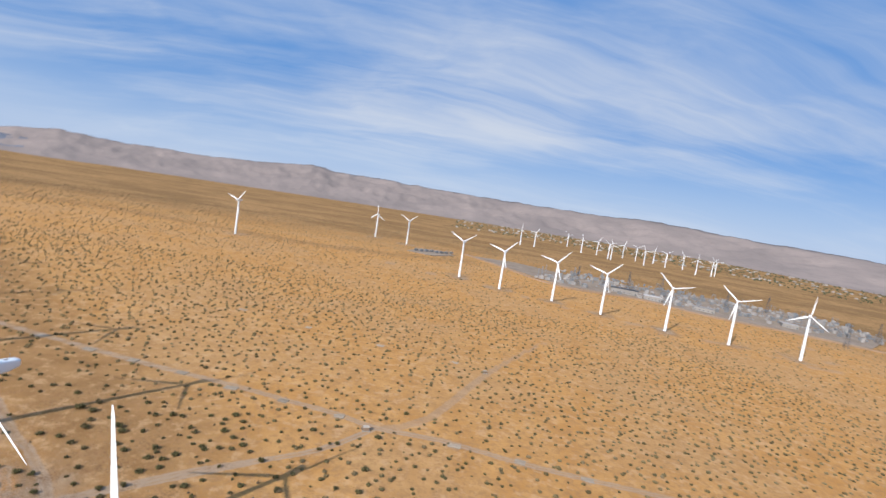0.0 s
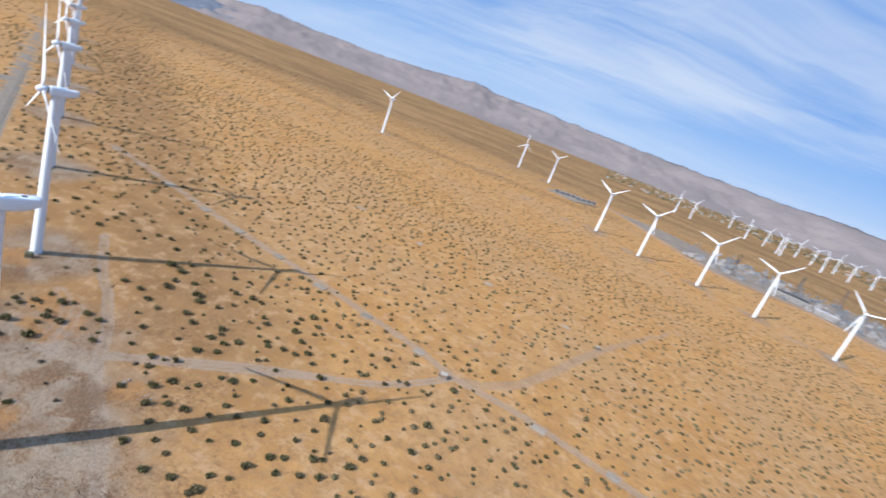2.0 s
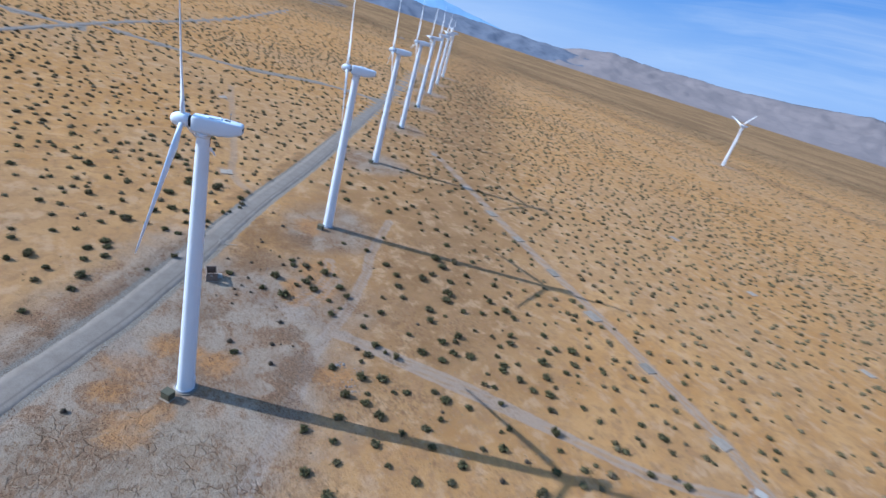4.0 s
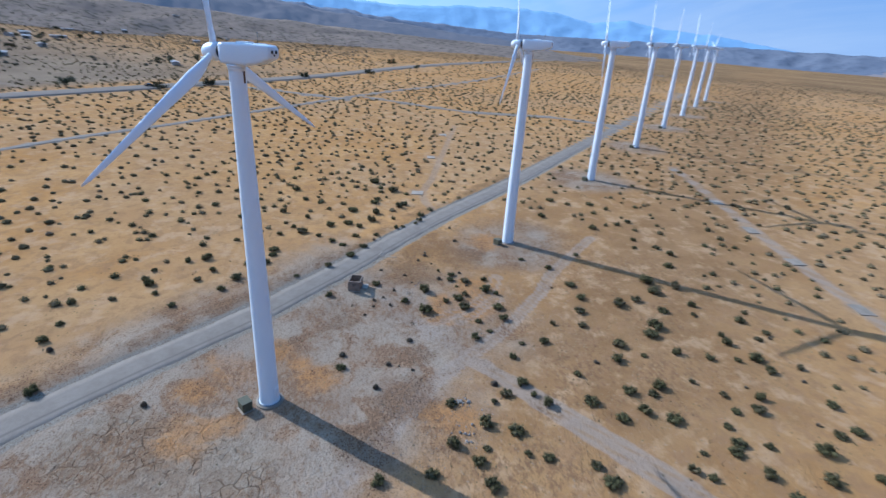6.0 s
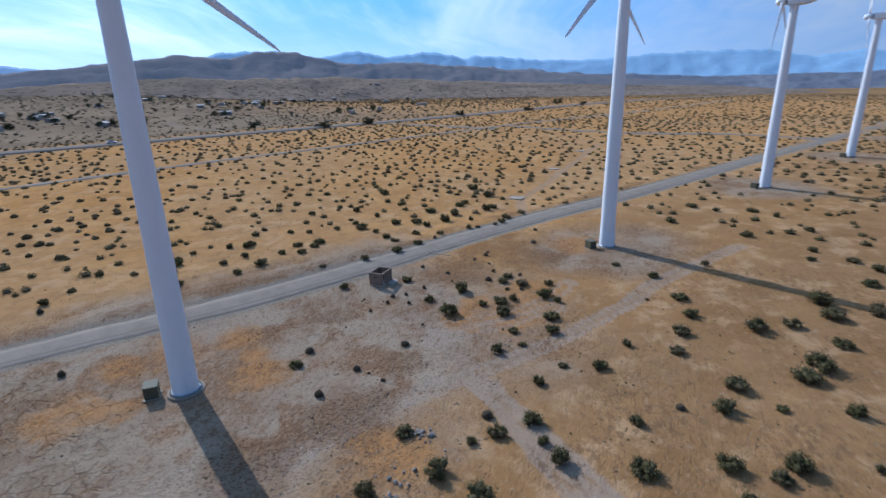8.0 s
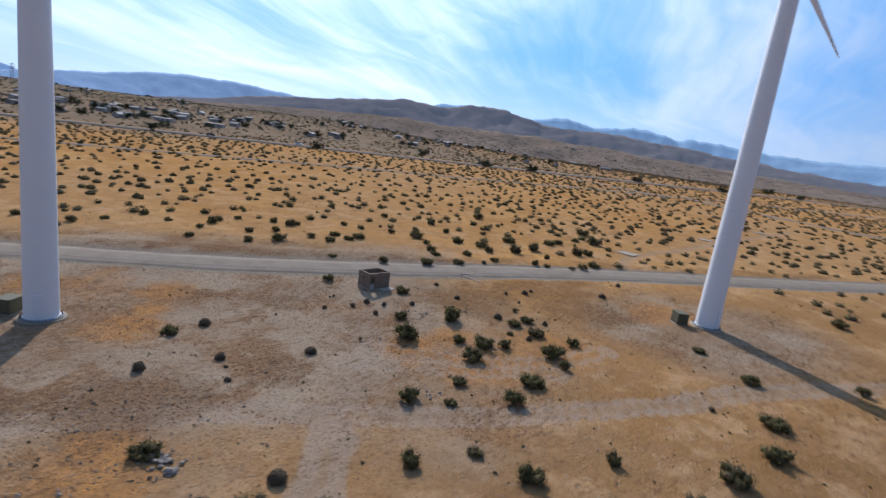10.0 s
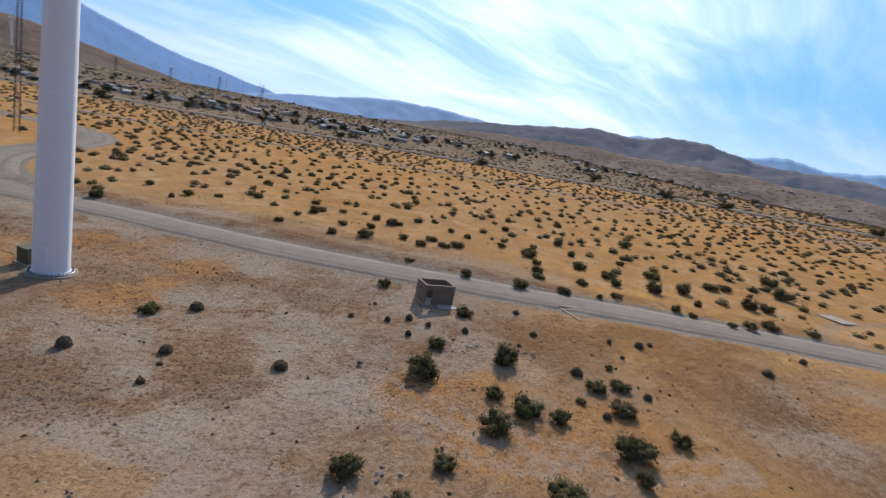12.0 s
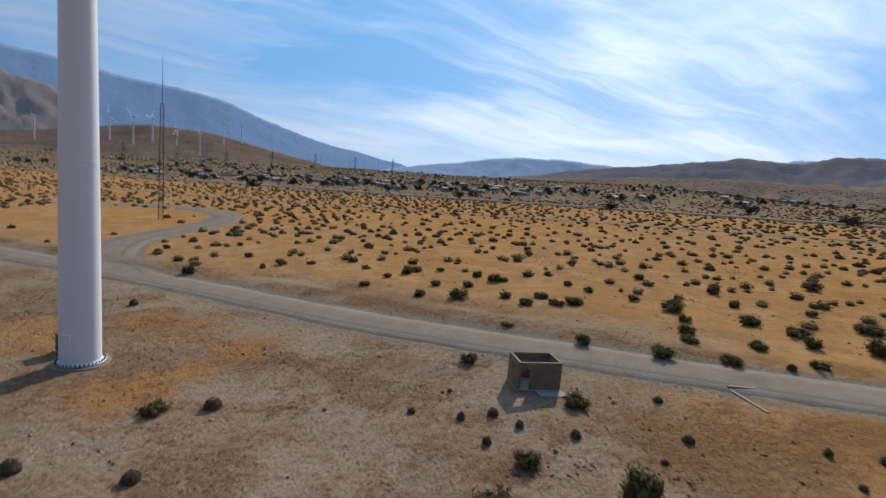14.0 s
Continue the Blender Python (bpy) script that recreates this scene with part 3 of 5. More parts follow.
M["haze_blue_range"] = hill_mat("haze_blue_range", (0.108, 0.114, 0.136), (0.136, 0.138, 0.156), 0.003, 0.25)
M["haze_pale_range"] = hill_mat("haze_pale_range", (0.120, 0.182, 0.262), (0.134, 0.196, 0.276), 0.002, 0.95, 0.0, 0.12)

M["haze_high_range"] = hill_mat("haze_high_range", (0.094, 0.148, 0.240), (0.106, 0.160, 0.252), 0.002, 0.85, 0.0, 0.1)

CENTRE = (-50.0, 100.0)


def ridge(name, table, dist, depth, eye, mat, foot, label, rough=0.22, step=0.3, seed=0, detail=0.011, power=1.35, crest=0.025):
    """A range of hills round the plain: table gives heading and height angle of its crest, foot the height of its base."""
    az = np.arange(table[0][0], table[-1][0], step)
    el = np.interp(az, [a for a, _ in table], [e for _, e in table])
    rows = 22
    verts, faces = [], []
    for i, (a, e) in enumerate(zip(az, el)):
        c, s = math.cos(radians(a)), math.sin(radians(a))
        top = eye + dist * math.tan(radians(e))
        for j in range(rows):
            f = j / (rows - 2)
            r = dist - depth * (1 - f)
            x, y = CENTRE[0] + r * c, CENTRE[1] + r * s
            gully = noise.ridged_multi_fractal((x * detail * 0.4, y * detail * 0.4, seed), 0.8, 2.1, 5, 1.0, 2.0)
            fall = noise.fractal((a * 0.9, seed + 3.1, 0.2), 0.7, 2.0, 5)
            k = min(f, 1.0) ** power
            up = (top - foot) * (k + rough * (gully - 1.1) * k * (1 - 0.92 * k) * 1.5 + crest * fall * k**4)
            if j == rows - 1:
                up = -0.1 * (top - foot)
            verts.append((x, y, foot + up - (8 if j == 0 else 0)))
    for i in range(len(az) - 1):
        for j in range(rows - 1):
            k = i * rows + j
            faces.append((k, k + 1, k + rows + 1, k + rows))
    tagged(new(name, mesh_of(name, verts, faces, mat, True)), label, "mountain", kind="structure")


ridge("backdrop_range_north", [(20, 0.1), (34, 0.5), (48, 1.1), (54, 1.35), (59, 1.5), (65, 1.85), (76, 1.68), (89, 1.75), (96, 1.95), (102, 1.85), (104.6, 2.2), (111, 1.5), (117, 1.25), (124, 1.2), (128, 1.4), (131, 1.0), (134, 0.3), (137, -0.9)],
      4300, 1250, 74, M["hazy_rose_range"], -12, "hazy rose-brown mountain range beyond the plain", seed=1, rough=0.3)
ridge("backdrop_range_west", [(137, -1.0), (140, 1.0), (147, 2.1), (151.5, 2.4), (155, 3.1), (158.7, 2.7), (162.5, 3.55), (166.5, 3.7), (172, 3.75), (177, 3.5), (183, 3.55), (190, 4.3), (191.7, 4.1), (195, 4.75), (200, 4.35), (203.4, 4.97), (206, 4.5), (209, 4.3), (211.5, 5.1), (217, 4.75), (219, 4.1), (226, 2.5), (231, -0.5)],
      4650, 900, 34, M["haze_pale_range"], -25, "far mountains, pale blue with painted haze", seed=2, rough=0.16)
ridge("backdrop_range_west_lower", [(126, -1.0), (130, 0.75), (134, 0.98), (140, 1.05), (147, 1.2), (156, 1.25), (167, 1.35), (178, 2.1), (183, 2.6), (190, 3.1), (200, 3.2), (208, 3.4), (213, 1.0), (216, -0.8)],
      3900, 700, 34, M["haze_blue_range"], -20, "ridge below the far mountains, darker blue with painted haze", seed=3, rough=0.4)
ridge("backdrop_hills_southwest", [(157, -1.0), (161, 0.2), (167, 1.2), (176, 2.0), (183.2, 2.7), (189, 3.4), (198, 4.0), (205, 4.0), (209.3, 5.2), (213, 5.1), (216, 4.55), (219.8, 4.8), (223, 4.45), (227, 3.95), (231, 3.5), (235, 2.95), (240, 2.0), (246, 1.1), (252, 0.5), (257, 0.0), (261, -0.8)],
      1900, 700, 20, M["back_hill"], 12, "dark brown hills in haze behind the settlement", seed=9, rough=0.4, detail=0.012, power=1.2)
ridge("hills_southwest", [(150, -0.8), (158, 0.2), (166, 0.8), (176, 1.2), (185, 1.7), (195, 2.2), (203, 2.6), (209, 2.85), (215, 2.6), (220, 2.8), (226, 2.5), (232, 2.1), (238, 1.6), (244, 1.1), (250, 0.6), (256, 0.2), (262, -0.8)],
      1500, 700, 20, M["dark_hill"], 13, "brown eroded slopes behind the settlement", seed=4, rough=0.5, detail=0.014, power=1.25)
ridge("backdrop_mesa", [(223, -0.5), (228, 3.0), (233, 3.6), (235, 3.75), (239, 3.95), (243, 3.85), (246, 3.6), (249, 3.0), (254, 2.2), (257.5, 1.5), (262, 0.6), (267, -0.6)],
      3900, 700, 14, M["mesa"], -10, "long mesa, blue-grey with painted haze", seed=5, rough=0.15)
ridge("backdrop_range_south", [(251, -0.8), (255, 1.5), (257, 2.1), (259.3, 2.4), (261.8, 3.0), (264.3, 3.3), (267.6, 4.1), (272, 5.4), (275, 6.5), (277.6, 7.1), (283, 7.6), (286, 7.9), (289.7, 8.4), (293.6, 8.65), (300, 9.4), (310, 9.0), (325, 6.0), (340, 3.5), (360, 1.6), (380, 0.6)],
      4600, 1100, 12.5, M["haze_high_range"], -10, "high hazy blue mountain", seed=6, rough=0.05, power=1.05, crest=0.012, detail=0.006)
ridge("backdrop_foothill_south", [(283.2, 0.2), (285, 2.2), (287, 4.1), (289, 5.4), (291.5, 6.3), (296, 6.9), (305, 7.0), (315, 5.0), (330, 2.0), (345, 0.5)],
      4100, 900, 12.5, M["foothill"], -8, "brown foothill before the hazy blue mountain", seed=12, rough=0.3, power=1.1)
ridge("hill_south", [(257, -0.8), (262, 0.5), (266.6, 1.55), (269, 1.95), (272.5, 2.6), (276, 3.3), (279.5, 3.45), (282.5, 3.5), (285.7, 2.9), (290, 2.0), (294, 1.4), (300, 1.2), (312, 0.8)],
      1900, 900, 12.5, M["brown_hill"], 2, "bare brown hill with wind turbines", seed=7, rough=0.16)


# ---- wind turbines ----
HUB = 41.4


def tower_mesh():
    prof = [(1.30, 0.12), (1.30, 0.2), (1.2, 0.22), (1.198, 0.4), (1.18, 3.0), (1.105, 12.8), (1.1, 12.93), (1.104, 12.95), (1.104, 13.05), (1.098, 13.07), (1.096, 13.2), (0.953, 25.9), (0.95, 26.03), (0.955, 26.05), (0.955, 26.15), (0.948, 26.17), (0.946, 26.3), (0.785, 38.3), (0.78, 38.5), (0.84, 38.52), (0.84, 38.75)]
    rise = (HUB - 1.25) / 38.75
    return lathe("tower", [(r, z if z < 0.5 else z * rise) for r, z in prof], M["white"], 40)


def nacelle_mesh():
    """Boxy housing along y, with a tapered tail and rounded edges; the rotor side is -y."""
    bm = bmesh.new()
    rings = [(-1.5, 0.80, -0.80, 0.80), (-1.4, 0.90, -0.94, 0.90), (-0.9, 0.94, -1.02, 0.94), (1.6, 0.94, -1.02, 0.98), (2.7, 0.90, -0.86, 0.98), (3.9, 0.80, -0.40, 0.88), (4.15, 0.70, -0.22, 0.76)]
    loops = []
    for y, w, z0, z1 in rings:
        ring = []
        for k in range(24):
            a = 2 * math.pi * k / 24
            c, s = math.cos(a), math.sin(a)
            sx, sz = math.copysign(abs(c) ** 0.3, c), math.copysign(abs(s) ** 0.3, s)
            ring.append(bm.verts.new((w * sx, y, (z0 + z1) / 2 + (z1 - z0) / 2 * sz)))
        loops.append(ring)
    for a, b in zip(loops[:-1], loops[1:]):
        for k in range(24):
            bm.faces.new((a[k], a[(k + 1) % 24], b[(k + 1) % 24], b[k]))
    bm.faces.new(loops[0][::-1])
    bm.faces.new(loops[-1])
    bmesh.ops.recalc_face_normals(bm, faces=bm.faces)
    return bm_mesh("nacelle", bm, M["white"], True)


def hub_mesh():
    """Spinner: a blunt nose along -y."""
    me = lathe("hub", [(0.82, -0.75), (0.86, -0.2), (0.84, 0.35), (0.74, 0.8), (0.52, 1.12), (0.24, 1.28), (0.05, 1.31)], M["white"], 24)
    me.transform(Matrix.Rotation(radians(90), 4, "X"))
    return me


def blade_mesh(length=18.8):
    """Tapered, twisted blade from the hub along z, with its flat towards y."""
    verts, faces = [], []
    stations = [(0.55, 0.62, 0.6, 0), (1.3, 0.66, 0.56, 2), (2.6, 0.98, 0.44, 14), (4.0, 1.22, 0.32, 13), (6.5, 1.10, 0.24, 9), (9.5, 0.92, 0.18, 6), (12.5, 0.74, 0.13, 3.5), (15.5, 0.55, 0.09, 1.5), (18.0, 0.36, 0.05, 0.5), (length, 0.10, 0.02, 0)]
    n = 12
    for z, chord, thick, twist in stations:
        t = radians(twist + 4)
        for k in range(n):
            a = 2 * math.pi * k / n
            x, y = chord * (0.5 * math.cos(a) + (0.16 if z > 2 else 0)), thick * 0.5 * math.sin(a)
            if z > 2 and math.cos(a) > 0:
                y *= 1 - 0.7 * math.cos(a)
            verts.append((x * math.cos(t) - y * math.sin(t), x * math.sin(t) + y * math.cos(t), z))
    for i in range(len(stations) - 1):
        for k in range(n):
            a, b = i * n + k, i * n + (k + 1) % n
            faces.append((a, b, b + n, a + n))
    faces.append(tuple(range((len(stations) - 1) * n, len(stations) * n)))
    faces.append(tuple(reversed(range(n))))
    return mesh_of("blade", verts, faces, M["blade"], True)


def flange_mesh():
    return lathe("flange", [(1.2, 0.12), (1.48, 0.12), (1.48, 0.2), (1.2, 0.2)], M["steel"], 40, cap=False)


def bolt_mesh():
    bm = bmesh.new()
    bmesh.ops.create_cone(bm, segments=6, radius1=0.045, radius2=0.04, depth=0.14, cap_ends=True, matrix=Matrix.Translation((1.38, 0, 0.26)))
    return bm_mesh("bolt", bm, M["dark"])


def door_mesh():
    bm = bmesh.new()
    box_bm(bm, -0.36, -0.06, 0.0, 0.36, 0.06, 1.95, 0.03)
    return bm_mesh("door", bm, M["white"])


T = dict(tower=tower_mesh(), nacelle=nacelle_mesh(), hub=hub_mesh(), blade=blade_mesh(), flange=flange_mesh(), bolt=bolt_mesh(), door=door_mesh(),
         foundation=lathe("foundation", [(1.72, -0.5), (1.72, 0.08), (1.66, 0.11), (0.6, 0.11)], M["dusty_concrete"], 28),
         vent=lathe("vent", [(0.17, -0.05), (0.17, 0.035), (0.13, 0.05)], M["dark"], 16),
         hatch=box("hatch", -0.42, -0.7, 0.0, 0.42, 0.7, 0.14, M["white"], 0.04),
         collar=lathe("collar", [(0.70, -0.26), (0.70, 0.26)], M["dark"], 24),
         streak=box("rust_streak", -0.14, 0.0, 0.0, 0.14, 0.012, 1.1, M["rust"], 0.004),
         plate=box("hatch_glass", -0.3, -0.34, 0.0, 0.3, 0.34, 0.02, M["dark"], 0.006),
         mast=lathe("mast", [(0.02, 0.0), (0.02, 0.9), (0.07, 0.92), (0.07, 1.02)], M["steel"], 8),
         yaw=lathe("yaw_ring", [(0.74, HUB - 1.25), (0.92, HUB - 1.22), (0.92, HUB - 1.02), (0.70, HUB - 1.0)], M["white"], 28))


def turbine(x, y, yaw, phase, group, label, detail=True, scale=1.0):
    """A three-bladed turbine; yaw turns its housing, phase its rotor (degrees)."""
    top = new("wind_turbine")
    top.matrix_basis = pose(x, y, hz(x, y), 0, 0, yaw) @ Matrix.Scale(scale, 4)
    tagged(top, label, "wind turbine", group)
    tower = part("tower", T["tower"], top)
    nac = part("nacelle", T["nacelle"], top, pose(0, 0.2, HUB))
    hub = part("hub", T["hub"], top, pose(0, -2.38, HUB + 0.02, 4, 0, 0) @ pose(0, 0, 0, 0, phase, 0))
    for k in range(3):
        part("blade", T["blade"], hub, pose(0, 0, 0, 0, 120 * k, 0))
    part("yaw_ring", T["yaw"], top)
    if detail:
        part("foundation", T["foundation"], top, None, "weathered concrete ring")
        part("flange", T["flange"], tower, None, "steel base flange")
        for k in range(36):
            part("bolt", T["bolt"], tower, pose(0, 0, 0, 0, 0, 10 * k))
        part("door", T["door"], tower, pose(0.0, 1.19, 0.35, 0, 0, 0), "oval-edged white access door")
        for side in (-0.3, 0.3):
            part("vent", T["vent"], nac, pose(side, 4.16, 0.32, -90, 0, 0), "dark round vent opening")
        part("vent", T["vent"], nac, pose(0, 4.17, 0.02, -90, 0, 0) @ Matrix.Scale(0.6, 4), "small dark vent opening")
        part("hatch", T["hatch"], nac, pose(0, 1.0, 0.95), "roof hatch")
        part("hatch_glass", T["plate"], nac, pose(0, 2.35, 0.985), "dark roof opening")
        part("collar", T["collar"], nac, pose(0, -1.6, 0, 90, 0, 0), "dark gap behind the spinner")
        part("rust_streak", T["streak"], tower, pose(0, 0.79, HUB - 2.7), "brown rust streak under the housing")
        part("mast", T["mast"], nac, pose(0.3, 2.7, 0.96), "small wind vane mast")
    return top


YAW = -24.0
PHASES = [-3, 0, 2, 8, 15, 28, 10, 35, 50]
for (tx, ty), ph in zip(TURBINES, PHASES):
    turbine(tx, ty, YAW, ph, "row of turbines along the service road", "white three-bladed wind turbine on a tubular tower")
EAST_PHASES = [48, 0, 58, 57, 47, 43, 46, 75, 72, 5]
for (tx, ty), ph in zip(EAST_TURBINES, EAST_PHASES):
    turbine(tx, ty, YAW - 4, ph, "second row of turbines by the substation", "white three-bladed wind turbine beyond the scrub", False)
FAR_TURBINES = [(236, 1423), (277, 1424), (460, 1760), (436, 1499), (488, 1512), (496, 1431), (493, 1399), (601, 1598), (628, 1558), (586, 1393), (688, 1565), (679, 1461), (751, 1500), (723, 1367), (795, 1417), (821, 1445)]
for i, (tx, ty) in enumerate(FAR_TURBINES):
    turbine(tx, ty, YAW + (i * 7) % 20, i * 37, "distant turbines near the town", "small distant white wind turbine", False)


# ---- transformer cabinets ----
def cabinet(x, y, yaw):
    top = new("transformer_cabinet")
    top.matrix_basis = pose(x, y, hz(x, y), 0, 0, yaw) @ Matrix.Scale(0.92, 4)
    tagged(top, "olive green steel transformer cabinet on a concrete slab", "transformer", "cabinets beside the turbines")
    part("slab", box("slab", -0.95, -0.85, -0.3, 0.95, 0.85, 0.06, M["dusty_concrete"], 0.03), top)
    body = part("body", box("body", -0.8, -0.65, 0.1, 0.8, 0.65, 1.35, M["green"], 0.03), top)
    part("lid", box("lid", -0.86, -0.7, 1.36, 0.86, 0.7, 1.46, M["green"], 0.025), top)
    for s in (-0.4, 0.4):
        part("door", box("door", -0.36, -0.03, 0.2, 0.36, 0.0, 1.28, M["green"], 0.012), body, pose(s, -0.655, 0))
    return top


for tx, ty in TURBINES[1:6]:
    cabinet(tx + 1.45, ty - 2.6, 38)


# ---- plants ----
def lump(verts, faces, c, r, h, rng, sides=6):
    """Adds an uneven mound to a vertex and a face list."""
    i = len(verts)
    for z, f in ((-0.35, 0.85), (0.3, 1.0), (0.75, 0.62)):
        turn = rng.uniform(0, 1)
        for k in range(sides):
            a, q = 6.283 * (k + turn * 0.5) / sides, f * r * rng.uniform(0.75, 1.15)
            verts.append((c[0] + q * math.cos(a), c[1] + q * math.sin(a), max(c[2] + h * z * rng.uniform(0.85, 1.15), 0.02)))
    verts.append((c[0], c[1], c[2] + h))
    for j in (0, 1):
        for k in range(sides):
            a, b = i + j * sides + k, i + j * sides + (k + 1) % sides
            faces.append((a, b, b + sides, a + sides))
    for k in range(sides):
        faces.append((i + 2 * sides + k, i + 2 * sides + (k + 1) % sides, i + 3 * sides))


def bush_parts(seed, leaves=120, r=0.8, h=0.95, ball=False):
    """Foliage of small leaf clumps, heaped in a ragged mound over a spray of stems."""
    rng = random.Random(seed)
    lv, lf, sv, sf = [], [], [], []
    clumps = []
    for k in range(22):
        a, d = rng.uniform(0, 6.283), r * math.sqrt(rng.random()) * 0.78
        z = h * rng.uniform(0.16, 0.68) * (1.12 - 0.55 * d / r)
        clumps.append(Vector((d * math.cos(a), d * math.sin(a), z)))
        mid = clumps[-1] * 0.5
        strut(sv, sf, (mid.x * 0.15, mid.y * 0.15, -0.12), mid, 0.022, 3)
        strut(sv, sf, mid, clumps[-1] * 1.25, 0.012, 3)
        if not ball:
            lump(lv, lf, clumps[-1] * 0.86, 0.25 * r, 0.2 * h, rng, 5)
    if ball:
        lump(lv, lf, (0, 0, h * 0.2), r * 0.84, h * 0.72, rng, 12)
    for k in range(leaves):
        if ball:
            a, b = rng.uniform(0, 6.283), rng.random()
            rr = r * rng.uniform(0.86, 1.0)
            s = math.sqrt(1 - b * b * 0.96)
            c = Vector((rr * s * math.cos(a), rr * s * math.sin(a), 0.02 + h * b * rng.uniform(0.9, 1.0)))
            size = rng.uniform(0.045, 0.085)
            u = Vector((c.x, c.y, c.z * 1.2)).normalized().cross(Vector((rng.gauss(0, 1), rng.gauss(0, 1), rng.gauss(0, 1)))).normalized()
        else:
            m = rng.choice(clumps)
            w = Vector((rng.gauss(0, 1), rng.gauss(0, 1), rng.gauss(0, 1))).normalized() * rng.random() ** 0.45
            c = m + Vector((w.x * 0.36 * r, w.y * 0.36 * r, w.z * 0.33 * h))
            c.z = abs(c.z - 0.03) + 0.03
            size = rng.uniform(0.03, 0.075)
            u = Vector((rng.gauss(0, 0.7), rng.gauss(0, 0.7), rng.gauss(0.5, 0.9))).normalized()
        w = u.cross(Vector((rng.gauss(0, 1), rng.gauss(0, 1), rng.gauss(0, 1)))).normalized()
        i = len(lv)
        lv += [tuple(c - u * size), tuple(c + w * size * 0.5), tuple(c + u * size * 1.2), tuple(c - w * size * 0.5 + u.cross(w) * size * 0.3)]
        lf += [(i, i + 1, i + 2, i + 3)]
    return mesh_of("foliage", lv, lf, M["dry"] if ball else M["leaf"]), mesh_of("stem", sv, sf, M["stem"])


GREEN = [bush_parts(s, 850, rr, hh) for s, rr, hh in ((1, 0.8, 0.95), (2, 0.98, 0.85), (3, 0.72, 1.05), (4, 1.05, 1.0), (5, 0.88, 0.75), (6, 0.95, 1.15))]
DRY = [bush_parts(s, 420, rr, 0.55, True) for s, rr in ((11, 0.5), (12, 0.58), (13, 0.46))]
plant_rng = random.Random(77)
taken = []


def bush(x, y, size=1.0, dry=False):
    foliage, stems = plant_rng.choice(DRY if dry else GREEN)
    top = new("desert_shrub" if dry else "creosote_bush")
    s = (min(size, 1.05) * 0.86 if dry else size * 1.06) * plant_rng.uniform(0.92, 1.08)
    top.matrix_basis = pose(x, y, hz(x, y), 0, 0, plant_rng.uniform(0, 360)) @ Matrix.Diagonal((s, s, s * plant_rng.uniform(0.95, 1.25), 1))
    tagged(top, "low grey-brown rounded desert shrub" if dry else "dark olive creosote bush growing in sand", "shrub", "scrub round the turbines")
    part("foliage", foliage, top)
    part("stem", stems, top)
    taken.append((x, y))


SHRUBS_DRY = [-79.9, 91.8, 1.11, -72.5, 96.8, 1.37, -77.5, 98.5, 1.01, -77.1, 100.0, 0.41, -76.1, 101.9, 0.59, -83.4, 101.8, 1.33, -88.4, 102.4, 0.41, -90.9, 94.6, 0.55, -93.5, 96.0, 0.71, -95.5, 96.0, 0.9, -93.9, 98.9, 0.67, -96.4, 97.7, 0.59, -98.8, 99.6, 0.71, -106.3, 97.2, 0.63, -104.4, 101.7, 0.79, -101.7, 103.0, 0.45, -110.5, 104.7, 0.65, -112.6, 106.2, 0.95, -114.0, 106.3, 0.58, -109.0, 107.3, 0.52, -102.7, 108.2, 0.91, -105.0, 112.5, 0.83, -100.0, 113.2, 0.66, -119.9, 113.4, 1.22, -127.3, 113.1, 0.82, -86.0, 93.4, 0.34, -94.0, 92.4, 0.36, -120.0, 95.5, 0.84, -72.3, 113.0, 1.09, -75.9, 129.0, 0.85, -98.4, 129.2, 0.59, -70.1, 68.5, 1.45]
BUSHES_HUT = [-76.9, 91.8, 0.94, -96.9, 88.1, 0.79, -100.9, 96.3, 0.86, -91.6, 104.9, 1.33, -94.9, 101.4, 0.8, -98.4, 105.1, 1.35, -94.7, 108.7, 0.6, -92.5, 111.7, 1.04, -95.3, 111.0, 0.96, -96.7, 112.4, 0.79, -99.8, 111.3, 0.41, -102.2, 110.4, 0.76, -106.0, 108.4, 0.36, -104.3, 110.8, 0.96, -101.5, 113.1, 0.95, -98.2, 116.4, 1.26, -102.0, 116.8, 0.73, -83.5, 112.2, 0.83, -88.0, 113.5, 0.69, -107.6, 86.9, 0.95]
BUSHES_VERGE = [-112.1, 91.0, 1.14, -116.7, 89.0, 0.89, -116.5, 93.3, 0.97, -121.5, 91.5, 0.92, -122.3, 95.9, 0.75, -126.9, 100.5, 0.84, -127.7, 102.1, 0.63, -130.0, 105.2, 0.57, -131.7, 106.2, 0.79, -131.1, 94.7, 1.4, -136.0, 95.7, 1.47, -137.4, 89.8, 1.3, -127.1, 92.0, 1.06, -143.5, 95.1, 1.17, -146.1, 95.7, 1.2, -141.0, 101.6, 1.43, -142.8, 102.8, 1.03, -153.6, 100.1, 1.68, -161.2, 94.7, 1.53, -103.2, 81.5, 0.73, -68.7, 106.6, 1.03, -85.0, 114.8, 0.5, -78.1, 117.0, 0.84, -88.6, 117.8, 1.04, -91.9, 117.6, 1.17, -96.7, 118.2, 0.67, -99.1, 133.1, 1.18]
